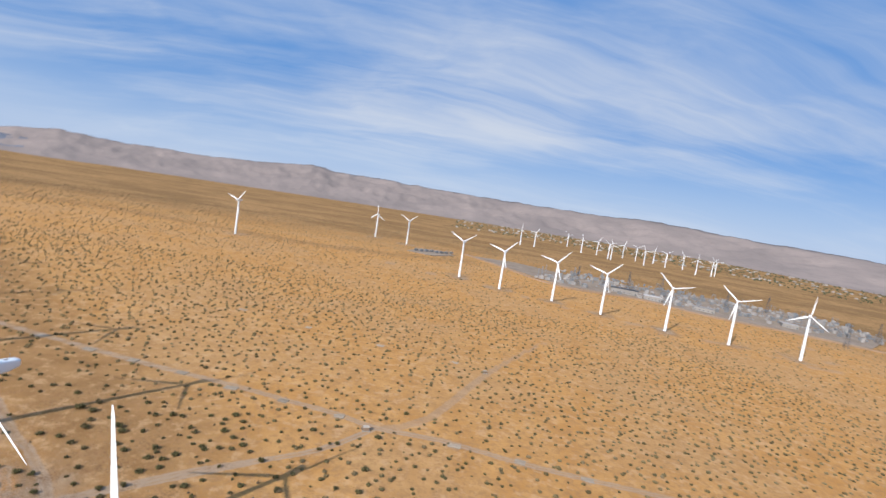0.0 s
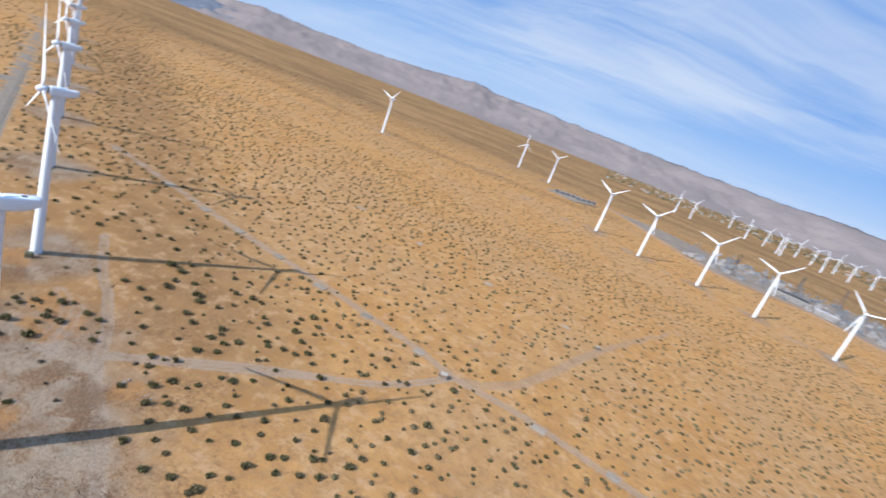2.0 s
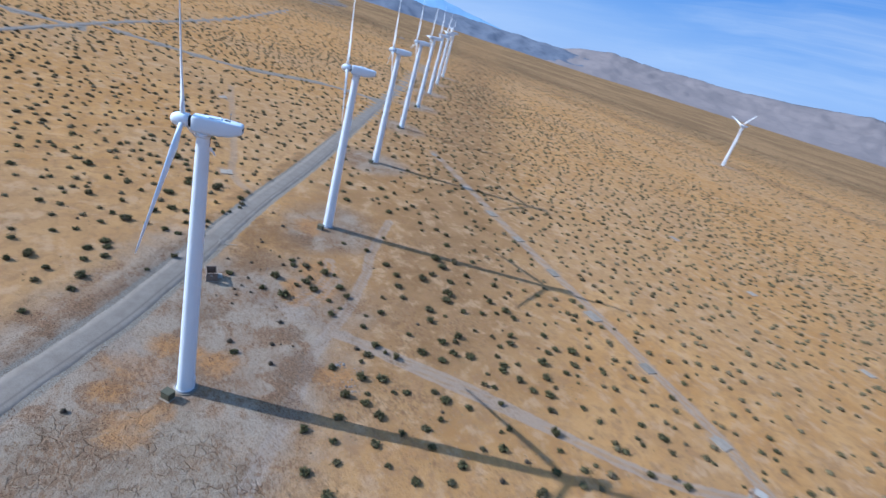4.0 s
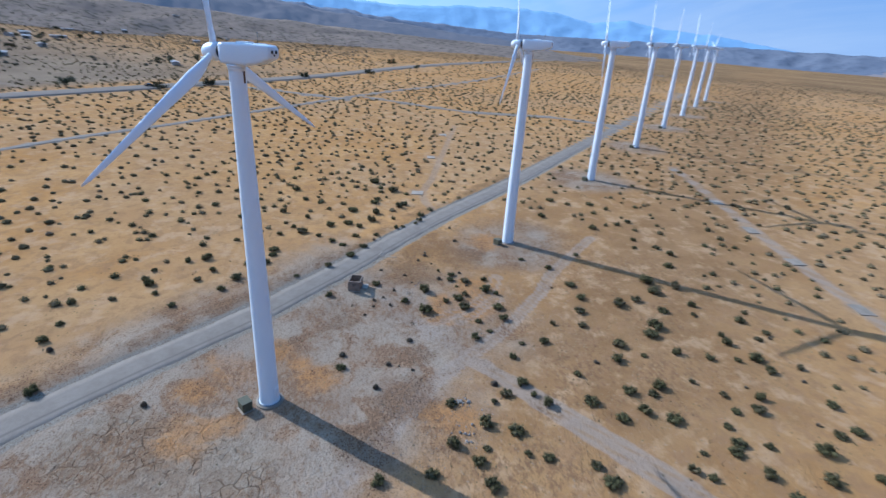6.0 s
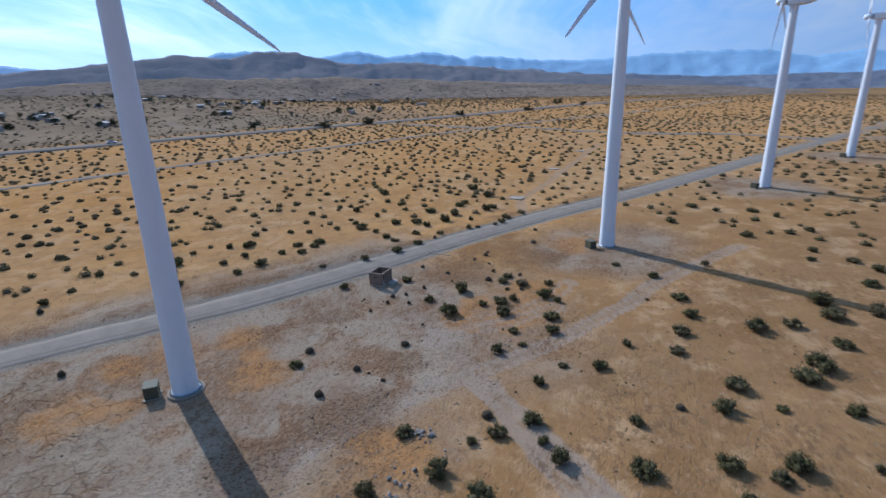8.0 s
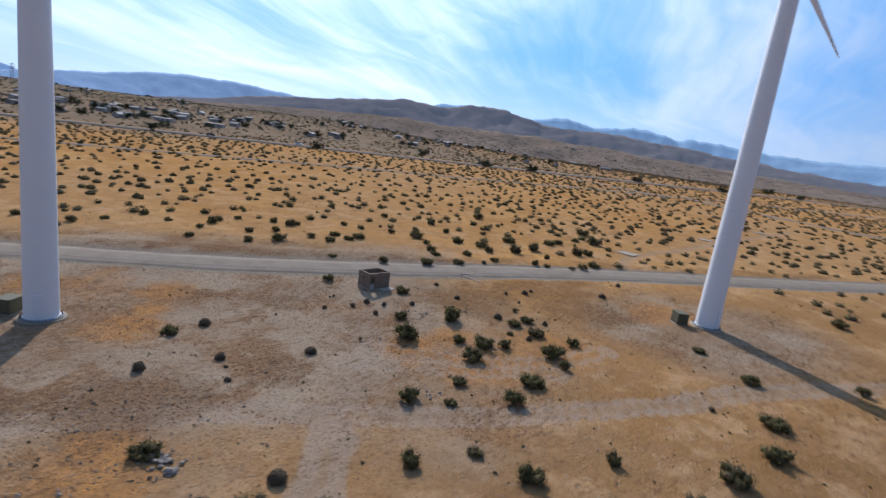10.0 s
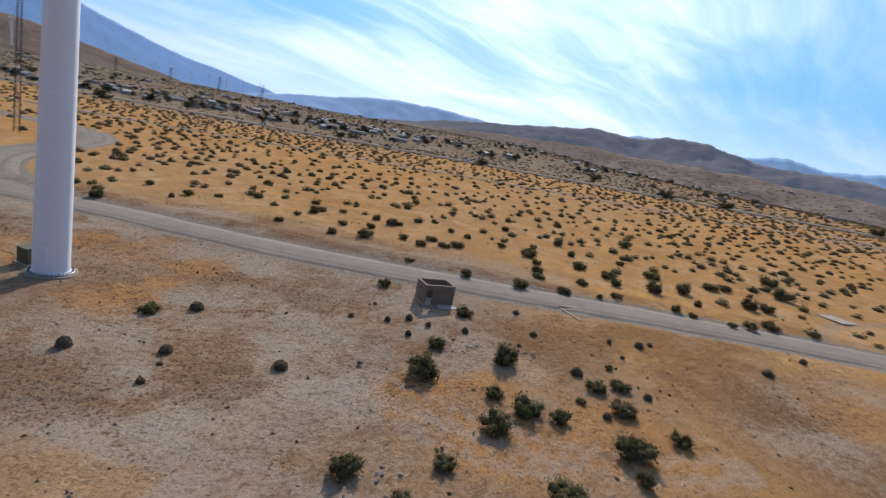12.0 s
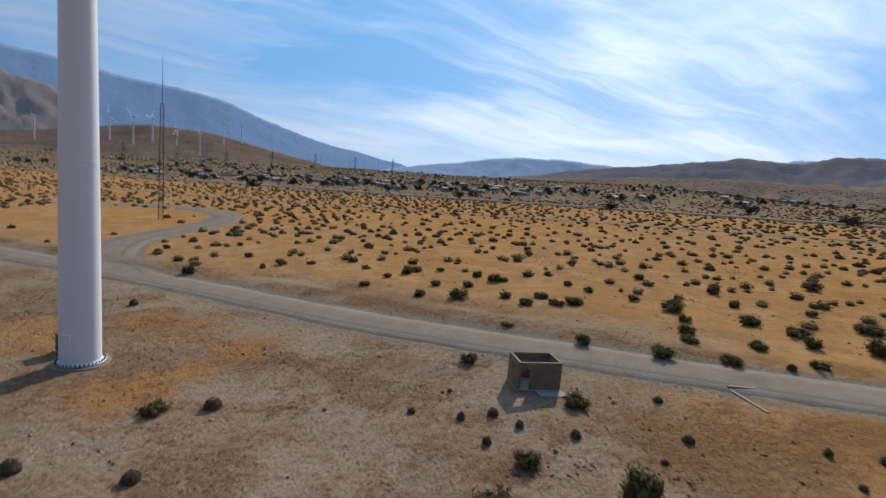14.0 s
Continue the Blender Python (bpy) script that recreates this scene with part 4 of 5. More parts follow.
BUSHES_SLOPE = [-81.4, 119.2, 0.66, -64.8, 110.4, 1.11, -70.0, 114.2, 0.94, -72.1, 116.9, 1.19, -69.7, 117.9, 0.72, -67.9, 119.2, 1.1, -68.7, 112.3, 0.57, -81.5, 122.7, 0.95, -86.4, 125.7, 0.76, -106.4, 131.0, 1.0, -94.3, 133.4, 1.02, -89.9, 131.6, 1.03, -85.5, 130.5, 0.89, -79.9, 134.4, 1.15, -76.3, 132.4, 1.14, -73.3, 125.2, 0.94, -67.7, 125.1, 1.3, -69.3, 131.0, 1.22, -91.7, 139.5, 1.32, -93.0, 143.4, 1.05, -84.4, 142.6, 1.58, -82.1, 140.7, 1.3, -77.0, 137.0, 0.62, -69.9, 135.6, 1.27, -68.5, 134.1, 0.96, -89.2, 146.5, 1.25, -95.8, 148.4, 1.29, -100.0, 148.8, 1.62, -97.5, 153.5, 1.35, -106.7, 157.1, 1.32, -116.1, 159.4, 1.01, -112.6, 160.8, 1.09, -116.1, 154.0, 0.77, -70.7, 141.0, 0.58, -63.4, 113.9, 1.16, -61.7, 106.0, 1.19, -110.4, 126.3, 0.66]
BUSHES_FIELD = [-118.7, 86.6, -92.9, 63.4, -97.9, 69.7, -102.0, 71.1, -108.3, 75.0, -111.7, 75.6, -113.9, 75.4, -72.5, 54.5, -123.5, 79.6, -66.2, 34.9, -76.7, 32.3, -74.4, 16.3, -81.0, 51.8, -78.7, 43.1, -87.4, 49.6, -122.0, 75.1, -135.4, 73.4, -132.1, 79.6, -127.6, 85.3, -152.1, 73.8, -138.1, 83.9, -149.6, 59.1, -131.3, 64.6, -128.1, 148.9, -136.0, 138.2, -148.6, 144.4, -145.4, 148.3, -145.6, 155.1, -141.7, 158.1, -120.5, 155.9, -50.3, 76.2, -41.6, 84.3, -53.2, 67.0, -49.0, 80.2, -50.1, 95.0, -50.0, 99.7, -45.6, 96.5, -57.2, 97.3, -41.0, 100.6, -38.2, 102.0, -40.8, 92.0]
BUSHES_TRACK = [-36.9, 95.7, -33.6, 98.2, -50.9, 106.4, -32.6, 108.0, -50.7, 115.8, -40.6, 114.1, -41.7, 138.1, -23.9, 154.0, -12.0, 162.2, -7.2, 167.5, -4.2, 183.6, -64.3, 127.9, -37.7, 122.0, -35.5, 132.1, -75.7, 146.8, -63.7, 134.4, -58.6, 143.5, -54.7, 140.6, -58.3, 160.4, -54.5, 157.2, -57.3, 149.8, -41.6, 155.0, -44.3, 148.8, -32.8, 160.0, -39.4, 173.4, -28.3, 149.1, -13.3, 142.5, -1.9, 161.5, 10.7, 180.0, -21.0, 122.2, -13.2, 131.6, -8.5, 144.2, -19.4, 131.4, -22.1, 118.5, -34.4, 117.3, -42.8, 109.1, -26.0, 153.4, -39.0, 128.5, -112.3, 138.9, -132.1, 159.9]
for group, dry in ((SHRUBS_DRY, True), (BUSHES_HUT, False), (BUSHES_VERGE, False), (BUSHES_SLOPE, False)):
    for x, y, size in zip(group[::3], group[1::3], group[2::3]):
        bush(x, y, size, dry)
for group in (BUSHES_FIELD, BUSHES_TRACK):
    for x, y in zip(group[::2], group[1::2]):
        bush(x, y, plant_rng.choice((0.75, 0.9, 1.05, 1.25)), plant_rng.random() < 0.05)


def scatter(lo, hi, count, seed, keep, even=False):
    """Random places, tested against keep(x, y, chance); even ones keep their distance, as desert plants do."""
    rng = np.random.default_rng(seed)
    if even:
        cell = math.sqrt((hi[0] - lo[0]) * (hi[1] - lo[1]) / count)
        mid, span = ((lo[0] + hi[0]) / 2, (lo[1] + hi[1]) / 2), math.hypot(hi[0] - lo[0], hi[1] - lo[1]) / 2
        side = np.arange(-span, span, cell)
        a, b = np.meshgrid(side, side)
        a[::2] += cell / 2
        a, b = a.ravel() + rng.uniform(-0.62, 0.62, a.size) * cell, b.ravel() + rng.uniform(-0.62, 0.62, a.size) * cell
        x, y = mid[0] + 0.83 * a - 0.56 * b, mid[1] + 0.56 * a + 0.83 * b
        inside = (x > lo[0]) & (x < hi[0]) & (y > lo[1]) & (y < hi[1])
        x, y = x[inside], y[inside]
    else:
        x, y = rng.uniform(lo[0], hi[0], count), rng.uniform(lo[1], hi[1], count)
    ok = keep(x, y, rng.random(len(x)))
    return x[ok], y[ok]


def scrub_density(x, y):
    bare, track, gravel, far = covers(x, y)
    u = -0.78 * (x + 95) + 0.62 * (y - 104)
    v = 0.62 * (x + 95) + 0.78 * (y - 104)
    lumps = 0.8 + 0.35 * np.sin(x * 0.031 + 1.3 * np.sin(y * 0.023)) * np.sin(y * 0.037 + x * 0.011)
    # the ground round the first turbines, where the plants stand singly in the lists above
    listed = (u > -36) & (u < 57) & (v > -19) & (v < np.minimum(16 + 0.85 * (u + 32), 40))
    beyond_road = ease(-v, 255, 285) * ease(-u, -330, -60)
    return np.clip(lumps, 0.4, 1.0) * ~listed * (1 - 0.6 * beyond_road) * (1 - 0.97 * ease(-np.hypot(x + 40, y + 8), -36, -26)) * (1 - 0.93 * ease(bare, 0.3, 0.7)) * (1 - 0.9 * ease(track, 0.3, 0.6)) * (1 - ease(gravel, 0.05, 0.3))


def stuff_field(name, xs, ys, quads, rng, label, lo=0.6, hi=1.2, ground=height, squat=0.85, mat=None):
    """Many bushes joined in one mesh, each a ragged mound with loose sprays of leaves."""
    n = len(xs)
    if not n:
        return
    zs = ground(xs, ys)
    r = rng.uniform(lo, hi, n)
    # an uneven mound as the body of each plant
    body_size = 0.88 if quads > 20 else 1.0
    sides = 6 if quads > 20 else 5 if quads else 3
    k = np.arange(sides) * 2 * np.pi / sides
    rings = []
    for z, f in ((0.0, 0.72), (0.42, 0.85), (0.72, 0.45)):
        a = k[None] + rng.uniform(0, 1.2, (n, 1))
        q = body_size * r[:, None] * f * rng.uniform(0.8, 1.15, (n, sides))
        rings.append(np.stack([xs[:, None] + q * np.cos(a), ys[:, None] + q * np.sin(a), zs[:, None] - 0.05 + body_size * r[:, None] * z * squat * rng.uniform(0.8, 1.2, (n, sides))], -1))
    tip = np.stack([xs + r * rng.normal(0, 0.1, n), ys + r * rng.normal(0, 0.1, n), zs + body_size * r * squat * rng.uniform(0.75, 0.95, n)], -1)[:, None]
    body = np.concatenate(rings + [tip], 1)
    m = body.shape[1]
    quad, tri = [], []
    for g in range(sides):
        h = (g + 1) % sides
        quad += [(g, h, h + sides, g + sides), (g + sides, h + sides, h + 2 * sides, g + 2 * sides)]
        tri.append((g + 2 * sides, h + 2 * sides, 3 * sides))
    base = m * np.arange(n)[:, None, None]
    faces = (np.array(quad)[None] + base).reshape(-1, 4).tolist() + (np.array(tri)[None] + base).reshape(-1, 3).tolist()
    # loose sprays round it
    a = rng.uniform(0, 2 * np.pi, (n, quads))
    up = rng.uniform(0.1, 1.0, (n, quads))
    spread = np.sqrt(1 - (up * 0.95) ** 2) * rng.uniform(0.6, 1.05, (n, quads))
    c = np.stack([xs[:, None] + r[:, None] * spread * np.cos(a), ys[:, None] + r[:, None] * spread * np.sin(a), zs[:, None] + r[:, None] * up * squat], -1)
    size = r[:, None, None] * rng.uniform(0.14, 0.30, (n, quads, 1)) * (0.6 if quads > 20 else 0.72)
    d = rng.normal(size=(n, quads, 3))
    d /= np.linalg.norm(d, axis=-1, keepdims=True)
    e = np.cross(d, rng.normal(size=(n, quads, 3)))
    e /= np.linalg.norm(e, axis=-1, keepdims=True) + 1e-9
    v = np.stack([c - d * size, c + e * size * 0.7, c + d * size, c - e * size * 0.7], 2).reshape(-1, 3)
    f = np.arange(len(v)).reshape(-1, 4) + n * m
    tagged(new(name, mesh_of(name, body.reshape(-1, 3).tolist() + v.tolist(), faces + f.tolist(), mat or M["leaf"])), label, "shrubs", kind="stuff")


def make_scrub():
    rng = np.random.default_rng(9)
    held = np.array(taken)
    # close by: single plants
    x, y = scatter((-175, 35), (35, 190), 1750, 3, lambda x, y, c: c < scrub_density(x, y) * 1.1, True)
    left = 300 - len(taken)
    order = np.argsort(np.hypot(x + 80, y - 105))
    near, rest = [], []
    for i in order:
        if np.min(np.hypot(held[:, 0] - x[i], held[:, 1] - y[i])) < 3.2:
            continue
        (near if len(near) < left else rest).append(i)
    for i in near:
        bush(x[i], y[i], plant_rng.uniform(0.6, 1.2), plant_rng.random() < 0.05)
    rest = np.array(rest, int)
    stuff_field("scrub_near", x[rest], y[rest], 55, rng, "dark olive creosote scrub on orange sand", 0.45, 1.05)

    def weeds(x, y, c):
        bare, track, gravel, far = covers(x, y)
        return c < (0.25 + 0.5 * np.sin(x * 0.12 + 2 * np.sin(y * 0.07)) ** 2) * (1 - 0.6 * bare) * (1 - ease(gravel, 0.1, 0.4)) * (1 - 0.8 * track)

    x, y = scatter((-165, 45), (10, 165), 11000, 8, weeds)
    stuff_field("dry_weeds", x, y, 0, rng, "small dry weeds dotting the sand", 0.06, 0.2, squat=0.7, mat=M["far_leaf"])

    def outside(x, y):
        return ~((x > -175) & (x < 35) & (y > 35) & (y < 190))

    x, y = scatter((-420, -180), (260, 420), 20500, 4, lambda x, y, c: (c < scrub_density(x, y) * 1.1) & outside(x, y), True)
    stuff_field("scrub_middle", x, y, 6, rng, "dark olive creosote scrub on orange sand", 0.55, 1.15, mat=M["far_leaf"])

    def beyond(x, y):
        return ~((x > -420) & (x < 260) & (y > -180) & (y < 420)) & (np.hypot(x + 60, y - 120) < 1050)

    x, y = scatter((-1110, -930), (990, 1170), 80000, 6, lambda x, y, c: beyond(x, y) & (c < scrub_density(x, y) * 0.95 * (1 - 0.5 * ease(np.hypot(x + 60, y - 120), 600, 1050))), True)
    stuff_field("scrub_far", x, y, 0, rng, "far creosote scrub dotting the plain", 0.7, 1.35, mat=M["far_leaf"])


make_scrub()


# ---- block enclosure by the road ----
def wall_blocks(length, rows, gap_lo, gap_hi, gap_top, block, z0, first=0.0, win=None):
    """Places of blocks in one wall: (start, end, bottom, top), leaving an opening."""
    out = []
    hgt = 0.2
    for r in range(rows):
        x = -0.2 if r % 2 else 0.0
        lo, hi = z0 + r * hgt, z0 + (r + 1) * hgt - 0.012
        while x < length - 0.01:
            a, b = max(x, 0.0), min(x + 0.4, length) - 0.012
            spans = [(a, b)]
            if lo < gap_top - 0.05 and gap_hi > gap_lo:
                spans = [(p, q) for p, q in ((a, min(b, gap_lo)), (max(a, gap_hi), b)) if q - p > 0.03]
            if win and win[2] - 0.05 < lo < win[3] - 0.05:
                spans = [(p, q) for p, q in ((a, min(b, win[0])), (max(a, win[1]), b)) if q - p > 0.03]
            out += [(p, q, lo, hi) for p, q in spans]
            x += 0.4
    return out


def enclosure():
    """Roofless block hut with a doorway, a small window and a slab before it."""
    cx, cy = -99.9, 92.65
    top = new("block_enclosure")
    top.matrix_basis = pose(cx, cy, hz(cx, cy) + 0.02, 0, 0, 172)
    tagged(top, "roofless tan block enclosure with an open doorway", "enclosure")
    w, d, rows = 3.0, 2.15, 9
    shared = {}

    def lay(spans, m, core_boxes):
        """A wall: its mortar core, with the blocks on it."""
        bm = bmesh.new()
        for x0, x1, z0, z1 in core_boxes:
            box_bm(bm, x0, 0.02, z0, x1, 0.13, z1)
        core = part("wall", bm_mesh("wall", bm, M["mortar"]), top, m)
        for a, b, lo, hi in spans:
            key = round(b - a, 2)
            if key not in shared:
                shared[key] = box("block", 0, 0, 0, b - a, 0.15, 0.188, M["block"], 0.006)
            part("block", shared[key], core, pose(a, 0, lo))

    s = d - 0.32
    lay(wall_blocks(w, rows, 0.2, 0.82, 1.45, 0.4, 0.0), pose(-w / 2, -d / 2, 0), [(0.01, 0.19, 0, 1.78), (0.83, w - 0.01, 0, 1.78), (0.19, 0.83, 1.61, 1.78)])
    lay(wall_blocks(w, rows, 0, 0, 0, 0.4, 0.0), pose(w / 2, d / 2, 0, 0, 0, 180), [(0.01, w - 0.01, 0, 1.78)])
    lay(wall_blocks(s, rows, 0, 0, 0, 0.4, 0.0, win=(0.6, 1.0, 1.0, 1.4)), pose(-w / 2, d / 2 - 0.16, 0, 0, 0, -90), [(0, 0.59, 0, 1.78), (1.01, s, 0, 1.78), (0.59, 1.01, 0, 0.98), (0.59, 1.01, 1.41, 1.78)])
    lay(wall_blocks(s, rows, 0, 0, 0, 0.4, 0.0), pose(w / 2, -d / 2 + 0.16, 0, 0, 0, 90), [(0, s, 0, 1.78)])
    for x0, y0, x1, y1 in ((-w / 2 - 0.01, -d / 2 - 0.01, w / 2 + 0.01, -d / 2 + 0.16), (-w / 2 - 0.01, d / 2 - 0.16, w / 2 + 0.01, d / 2 + 0.01), (-w / 2 - 0.01, -d / 2 + 0.16, -w / 2 + 0.16, d / 2 - 0.16), (w / 2 - 0.16, -d / 2 + 0.16, w / 2 + 0.01, d / 2 - 0.16)):
        part("coping", box("coping", x0, y0, 1.79, x1, y1, 1.85, M["block"], 0.01), top, None, "pale worn top course")
    part("floor", box("floor", -w / 2, -d / 2, -0.1, w / 2, d / 2, 0.02, M["concrete"]), top)
    sl = new("concrete_slab", box("concrete_slab", -0.95, -0.55, -0.15, 0.95, 0.5, 0.06, M["concrete"], 0.02))
    sl.matrix_basis = pose(-100.35, 94.32, hz(-100.35, 94.32), 0, 0, 172)
    tagged(sl, "pale concrete slab before the block enclosure", "slab")


enclosure()


def flat_pad(name, x, y, w, d, yaw, label, mat, group="", lift=0.03):
    ob = new(name, box(name, -w / 2, -d / 2, -0.5, w / 2, d / 2, lift, mat, 0.03))
    ob.matrix_basis = pose(x, y, hz(x, y), 0, 0, yaw)
    return tagged(ob, label, "slab", group)


for i, (px, py) in enumerate(PADS):
    flat_pad("concrete_pad", px, py, 3.6 + 0.5 * (i % 3), 2.8 + 0.4 * (i % 2), -12 + (i * 5) % 9, "pale weathered concrete pad in the sand", M["dusty_concrete"], "old foundation pads")

# the long pale kerb of a buried slab by the service road
for x0, y0, x1, y1 in ((-112.5, 96.7, -111.8, 100.3), (-112.5, 96.7, -115.6, 97.7)):
    a = math.degrees(math.atan2(y1 - y0, x1 - x0))
    flat_pad("concrete_kerb", (x0 + x1) / 2, (y0 + y1) / 2, math.hypot(x1 - x0, y1 - y0), 0.28, a, "pale concrete edge half buried beside the road", M["dusty_concrete"], "edges of the buried slab", 0.02)


def pump_box(x, y, s=1.0):
    top = new("pump_housing")
    top.matrix_basis = pose(x, y, hz(x, y), 0, 0, 20) @ Matrix.Scale(s, 4)
    tagged(top, "small pale block pump housing with a light roof", "housing")
    part("base", box("base", -1.5, -1.2, -0.3, 1.3, 1.2, 0.1, M["concrete"], 0.04), top)
    part("body", box("body", -0.9, -0.8, 0.12, 0.9, 0.8, 1.25, M["block"], 0.03), top)
    part("roof", box("roof", -1.05, -0.95, 1.25, 1.05, 0.95, 1.37, M["concrete"], 0.03), top)
    part("tank", lathe("tank", [(0.5, 0.1), (0.5, 0.8), (0.4, 0.95), (0.1, 1.0)], M["block"], 18), top, pose(-1.1, 0.6, 0))


pump_box(-16.6, 166.2, 1.0)
pump_box(31, 247, 0.9)


# ---- rocks and stones ----
def rock_mesh(seed):
    """A broken rock: a lump cut off by a number of planes."""
    rng = random.Random(seed)
    bm = bmesh.new()
    bmesh.ops.create_icosphere(bm, subdivisions=2, radius=0.55)
    for v in bm.verts:
        v.co *= 1 + 0.12 * noise.fractal(v.co * 3 + Vector((seed * 7.3, 0, 0)), 0.8, 2.0, 3)
    for k in range(9):
        d = Vector((rng.gauss(0, 1), rng.gauss(0, 1), rng.gauss(0, 1))).normalized()
        cut = rng.uniform(0.26, 0.46)
        for v in bm.verts:
            over = v.co.dot(d) - cut
            if over > 0:
                v.co -= d * over
    for v in bm.verts:
        v.co.y *= 0.8
        v.co.z *= 0.72
    return bm_mesh("rock", bm, M["rock"])


ROCKS = [rock_mesh(s) for s in range(9)]
rock_rng = random.Random(5)


def rock_pile(x, y, count, spread, lo, hi, stretch=1.0, turn=0.0):
    for k in range(count):
        a, d = rock_rng.uniform(0, 6.283), spread * rock_rng.random() ** 0.7
        dx, dy = d * math.cos(a) * stretch, d * math.sin(a)
        px, py = x + dx * math.cos(turn) - dy * math.sin(turn), y + dx * math.sin(turn) + dy * math.cos(turn)
        s = lo + (hi - lo) * rock_rng.random() ** 2.0
        ob = new("rock", rock_rng.choice(ROCKS))
        ob.matrix_basis = pose(px, py, hz(px, py) + s * 0.16, rock_rng.uniform(-20, 20), rock_rng.uniform(-20, 20), rock_rng.uniform(0, 360)) @ Matrix.Scale(s, 4)
        tagged(ob, "rough grey granite rock in a low pile", "rock", "heaps of rocks near the tracks")


rock_pile(-69.0, 108.2, 40, 0.8, 0.1, 0.52, 2.1, 0.9)
rock_pile(-63.6, 107.9, 34, 1.7, 0.1, 0.55, 1.8, 0.6)
rock_pile(-66.2, 110.2, 12, 1.6, 0.15, 0.5)
rock_pile(-95.6, 101.6, 34, 1.5, 0.07, 0.26, 1.7, 2.9)
rock_pile(-97.6, 102.4, 16, 0.9, 0.06, 0.2, 1.5, 2.9)
rock_pile(-101.2, 104.2, 14, 0.5, 0.08, 0.26, 3.0, 2.5)
rock_pile(-84.5, 113.6, 8, 1.4, 0.2, 0.45)


def stones(name, count, seed, lo, hi, keep, small, large, label, mat):
    """Loose stones and clods, joined."""
    x, y = scatter(lo, hi, count, seed, keep)
    rng = np.random.default_rng(seed + 1)
    base = np.array([(1, 0, 0), (-0.9, 0.1, 0), (0, 0.9, 0.05), (0.1, -1, 0), (0.1, 0, 0.75), (0, 0.1, -0.5)])
    tri = np.array([(0, 2, 4), (2, 1, 4), (1, 3, 4), (3, 0, 4), (2, 0, 5), (1, 2, 5), (3, 1, 5), (0, 3, 5)])
    n = len(x)
    s = small * (large / small) ** (rng.random(n) ** 2.2)
    a = rng.uniform(0, 6.283, n)
    p = base[None] * rng.uniform(0.7, 1.3, (n, 6, 3)) * s[:, None, None]
    v = np.stack([x[:, None] + p[..., 0] * np.cos(a)[:, None] - p[..., 1] * np.sin(a)[:, None], y[:, None] + p[..., 0] * np.sin(a)[:, None] + p[..., 1] * np.cos(a)[:, None], height(x, y)[:, None] + p[..., 2]], -1)
    f = tri[None] + 6 * np.arange(n)[:, None, None]
    tagged(new(name, mesh_of(name, v.reshape(-1, 3).tolist(), f.reshape(-1, 3).tolist(), mat)), label, "stones", kind="stuff")


def stony(x, y):
    bare, track, gravel, far = covers(x, y)
    lumps = np.sin(x * 0.21 + 2 * np.sin(y * 0.13)) * np.sin(y * 0.19 + 1.5 * np.sin(x * 0.11)) + 0.35
    return (0.15 + 0.85 * bare) * np.clip(lumps, 0.08, 1) * (1 - 0.95 * ease(gravel, 0.3, 0.7)) * (1 - 0.5 * track)


M["clod"] = simple("brown_clod", (0.190, 0.118, 0.074), 1.0, vary=0.6, scale=1.5, spec=0.0)
M["pebble"] = simple("pale_pebble", (0.275, 0.222, 0.172), 1.0, vary=0.8, scale=1.1, spec=0.0)
stones("loose_stones", 30000, 21, (-125, 70), (-30, 135), lambda x, y, c: c < stony(x, y), 0.02, 0.085, "small pale loose stones on bare ground", M["pebble"])
stones("dark_clods", 28000, 31, (-125, 70), (-30, 135), lambda x, y, c: c < stony(x, y), 0.02, 0.075, "brown clods and dry litter on bare ground", M["clod"])

stones("rubble", 3600, 47, (-76, 95), (-57, 114), lambda x, y, c: c < 0.75 * np.exp(-(((x + 66) / 6) ** 2 + ((y - 105) / 6) ** 2)), 0.03, 0.13, "pale broken rubble strewn near the track", M["pebble"])


def litter(count, seed):
    """Dead twigs and dry grass lying flat in patches, joined."""
    rng = np.random.default_rng(seed)
    x, y = scatter((-125, 70), (-30, 135), count, seed, lambda x, y, c: c < stony(x * 1.3 + 9, y * 1.3) * 0.9 * (0.2 + 0.8 * covers(x, y)[0]) * (1 - ease(covers(x, y)[2], 0.2, 0.5)))
    n = len(x)
    a, s = rng.uniform(0, 6.283, n), rng.uniform(0.05, 0.15, n)
    c = np.stack([x, y, height(x, y) + 0.04], -1)
    d = np.stack([np.cos(a), np.sin(a), rng.normal(0, 0.25, n)], -1) * s[:, None]
    e = np.stack([-np.sin(a), np.cos(a), rng.normal(0.6, 0.5, n)], -1) * (s * rng.uniform(0.08, 0.4, n))[:, None]
    v = np.stack([c - d, c + e, c + d, c - e * 0.6], 1).reshape(-1, 3)
    tagged(new("dry_litter", mesh_of("dry_litter", v.tolist(), np.arange(4 * n).reshape(-1, 4).tolist(), M["clod"])), "dead brown twigs and dry grass litter", "litter", kind="stuff")


litter(22000, 61)


# ---- lattice masts and poles ----
def lattice(name, h, w0, w1, bays, r):
    verts, faces = [], []
    for i in range(bays + 1):
        f = i / bays
        w = w0 + (w1 - w0) * f
        ring = [(w * sx, w * sy, h * f) for sx, sy in ((1, 1), (-1, 1), (-1, -1), (1, -1))]
        if i:
            for k in range(4):
                strut(verts, faces, last[k], ring[k], r, 3)
                strut(verts, faces, last[k], ring[(k + 1) % 4], r * 0.6, 3)
                strut(verts, faces, ring[k], ring[(k + 1) % 4], r * 0.6, 3)
        last = ring
    return mesh_of(name, verts, faces, M["mast_steel"])


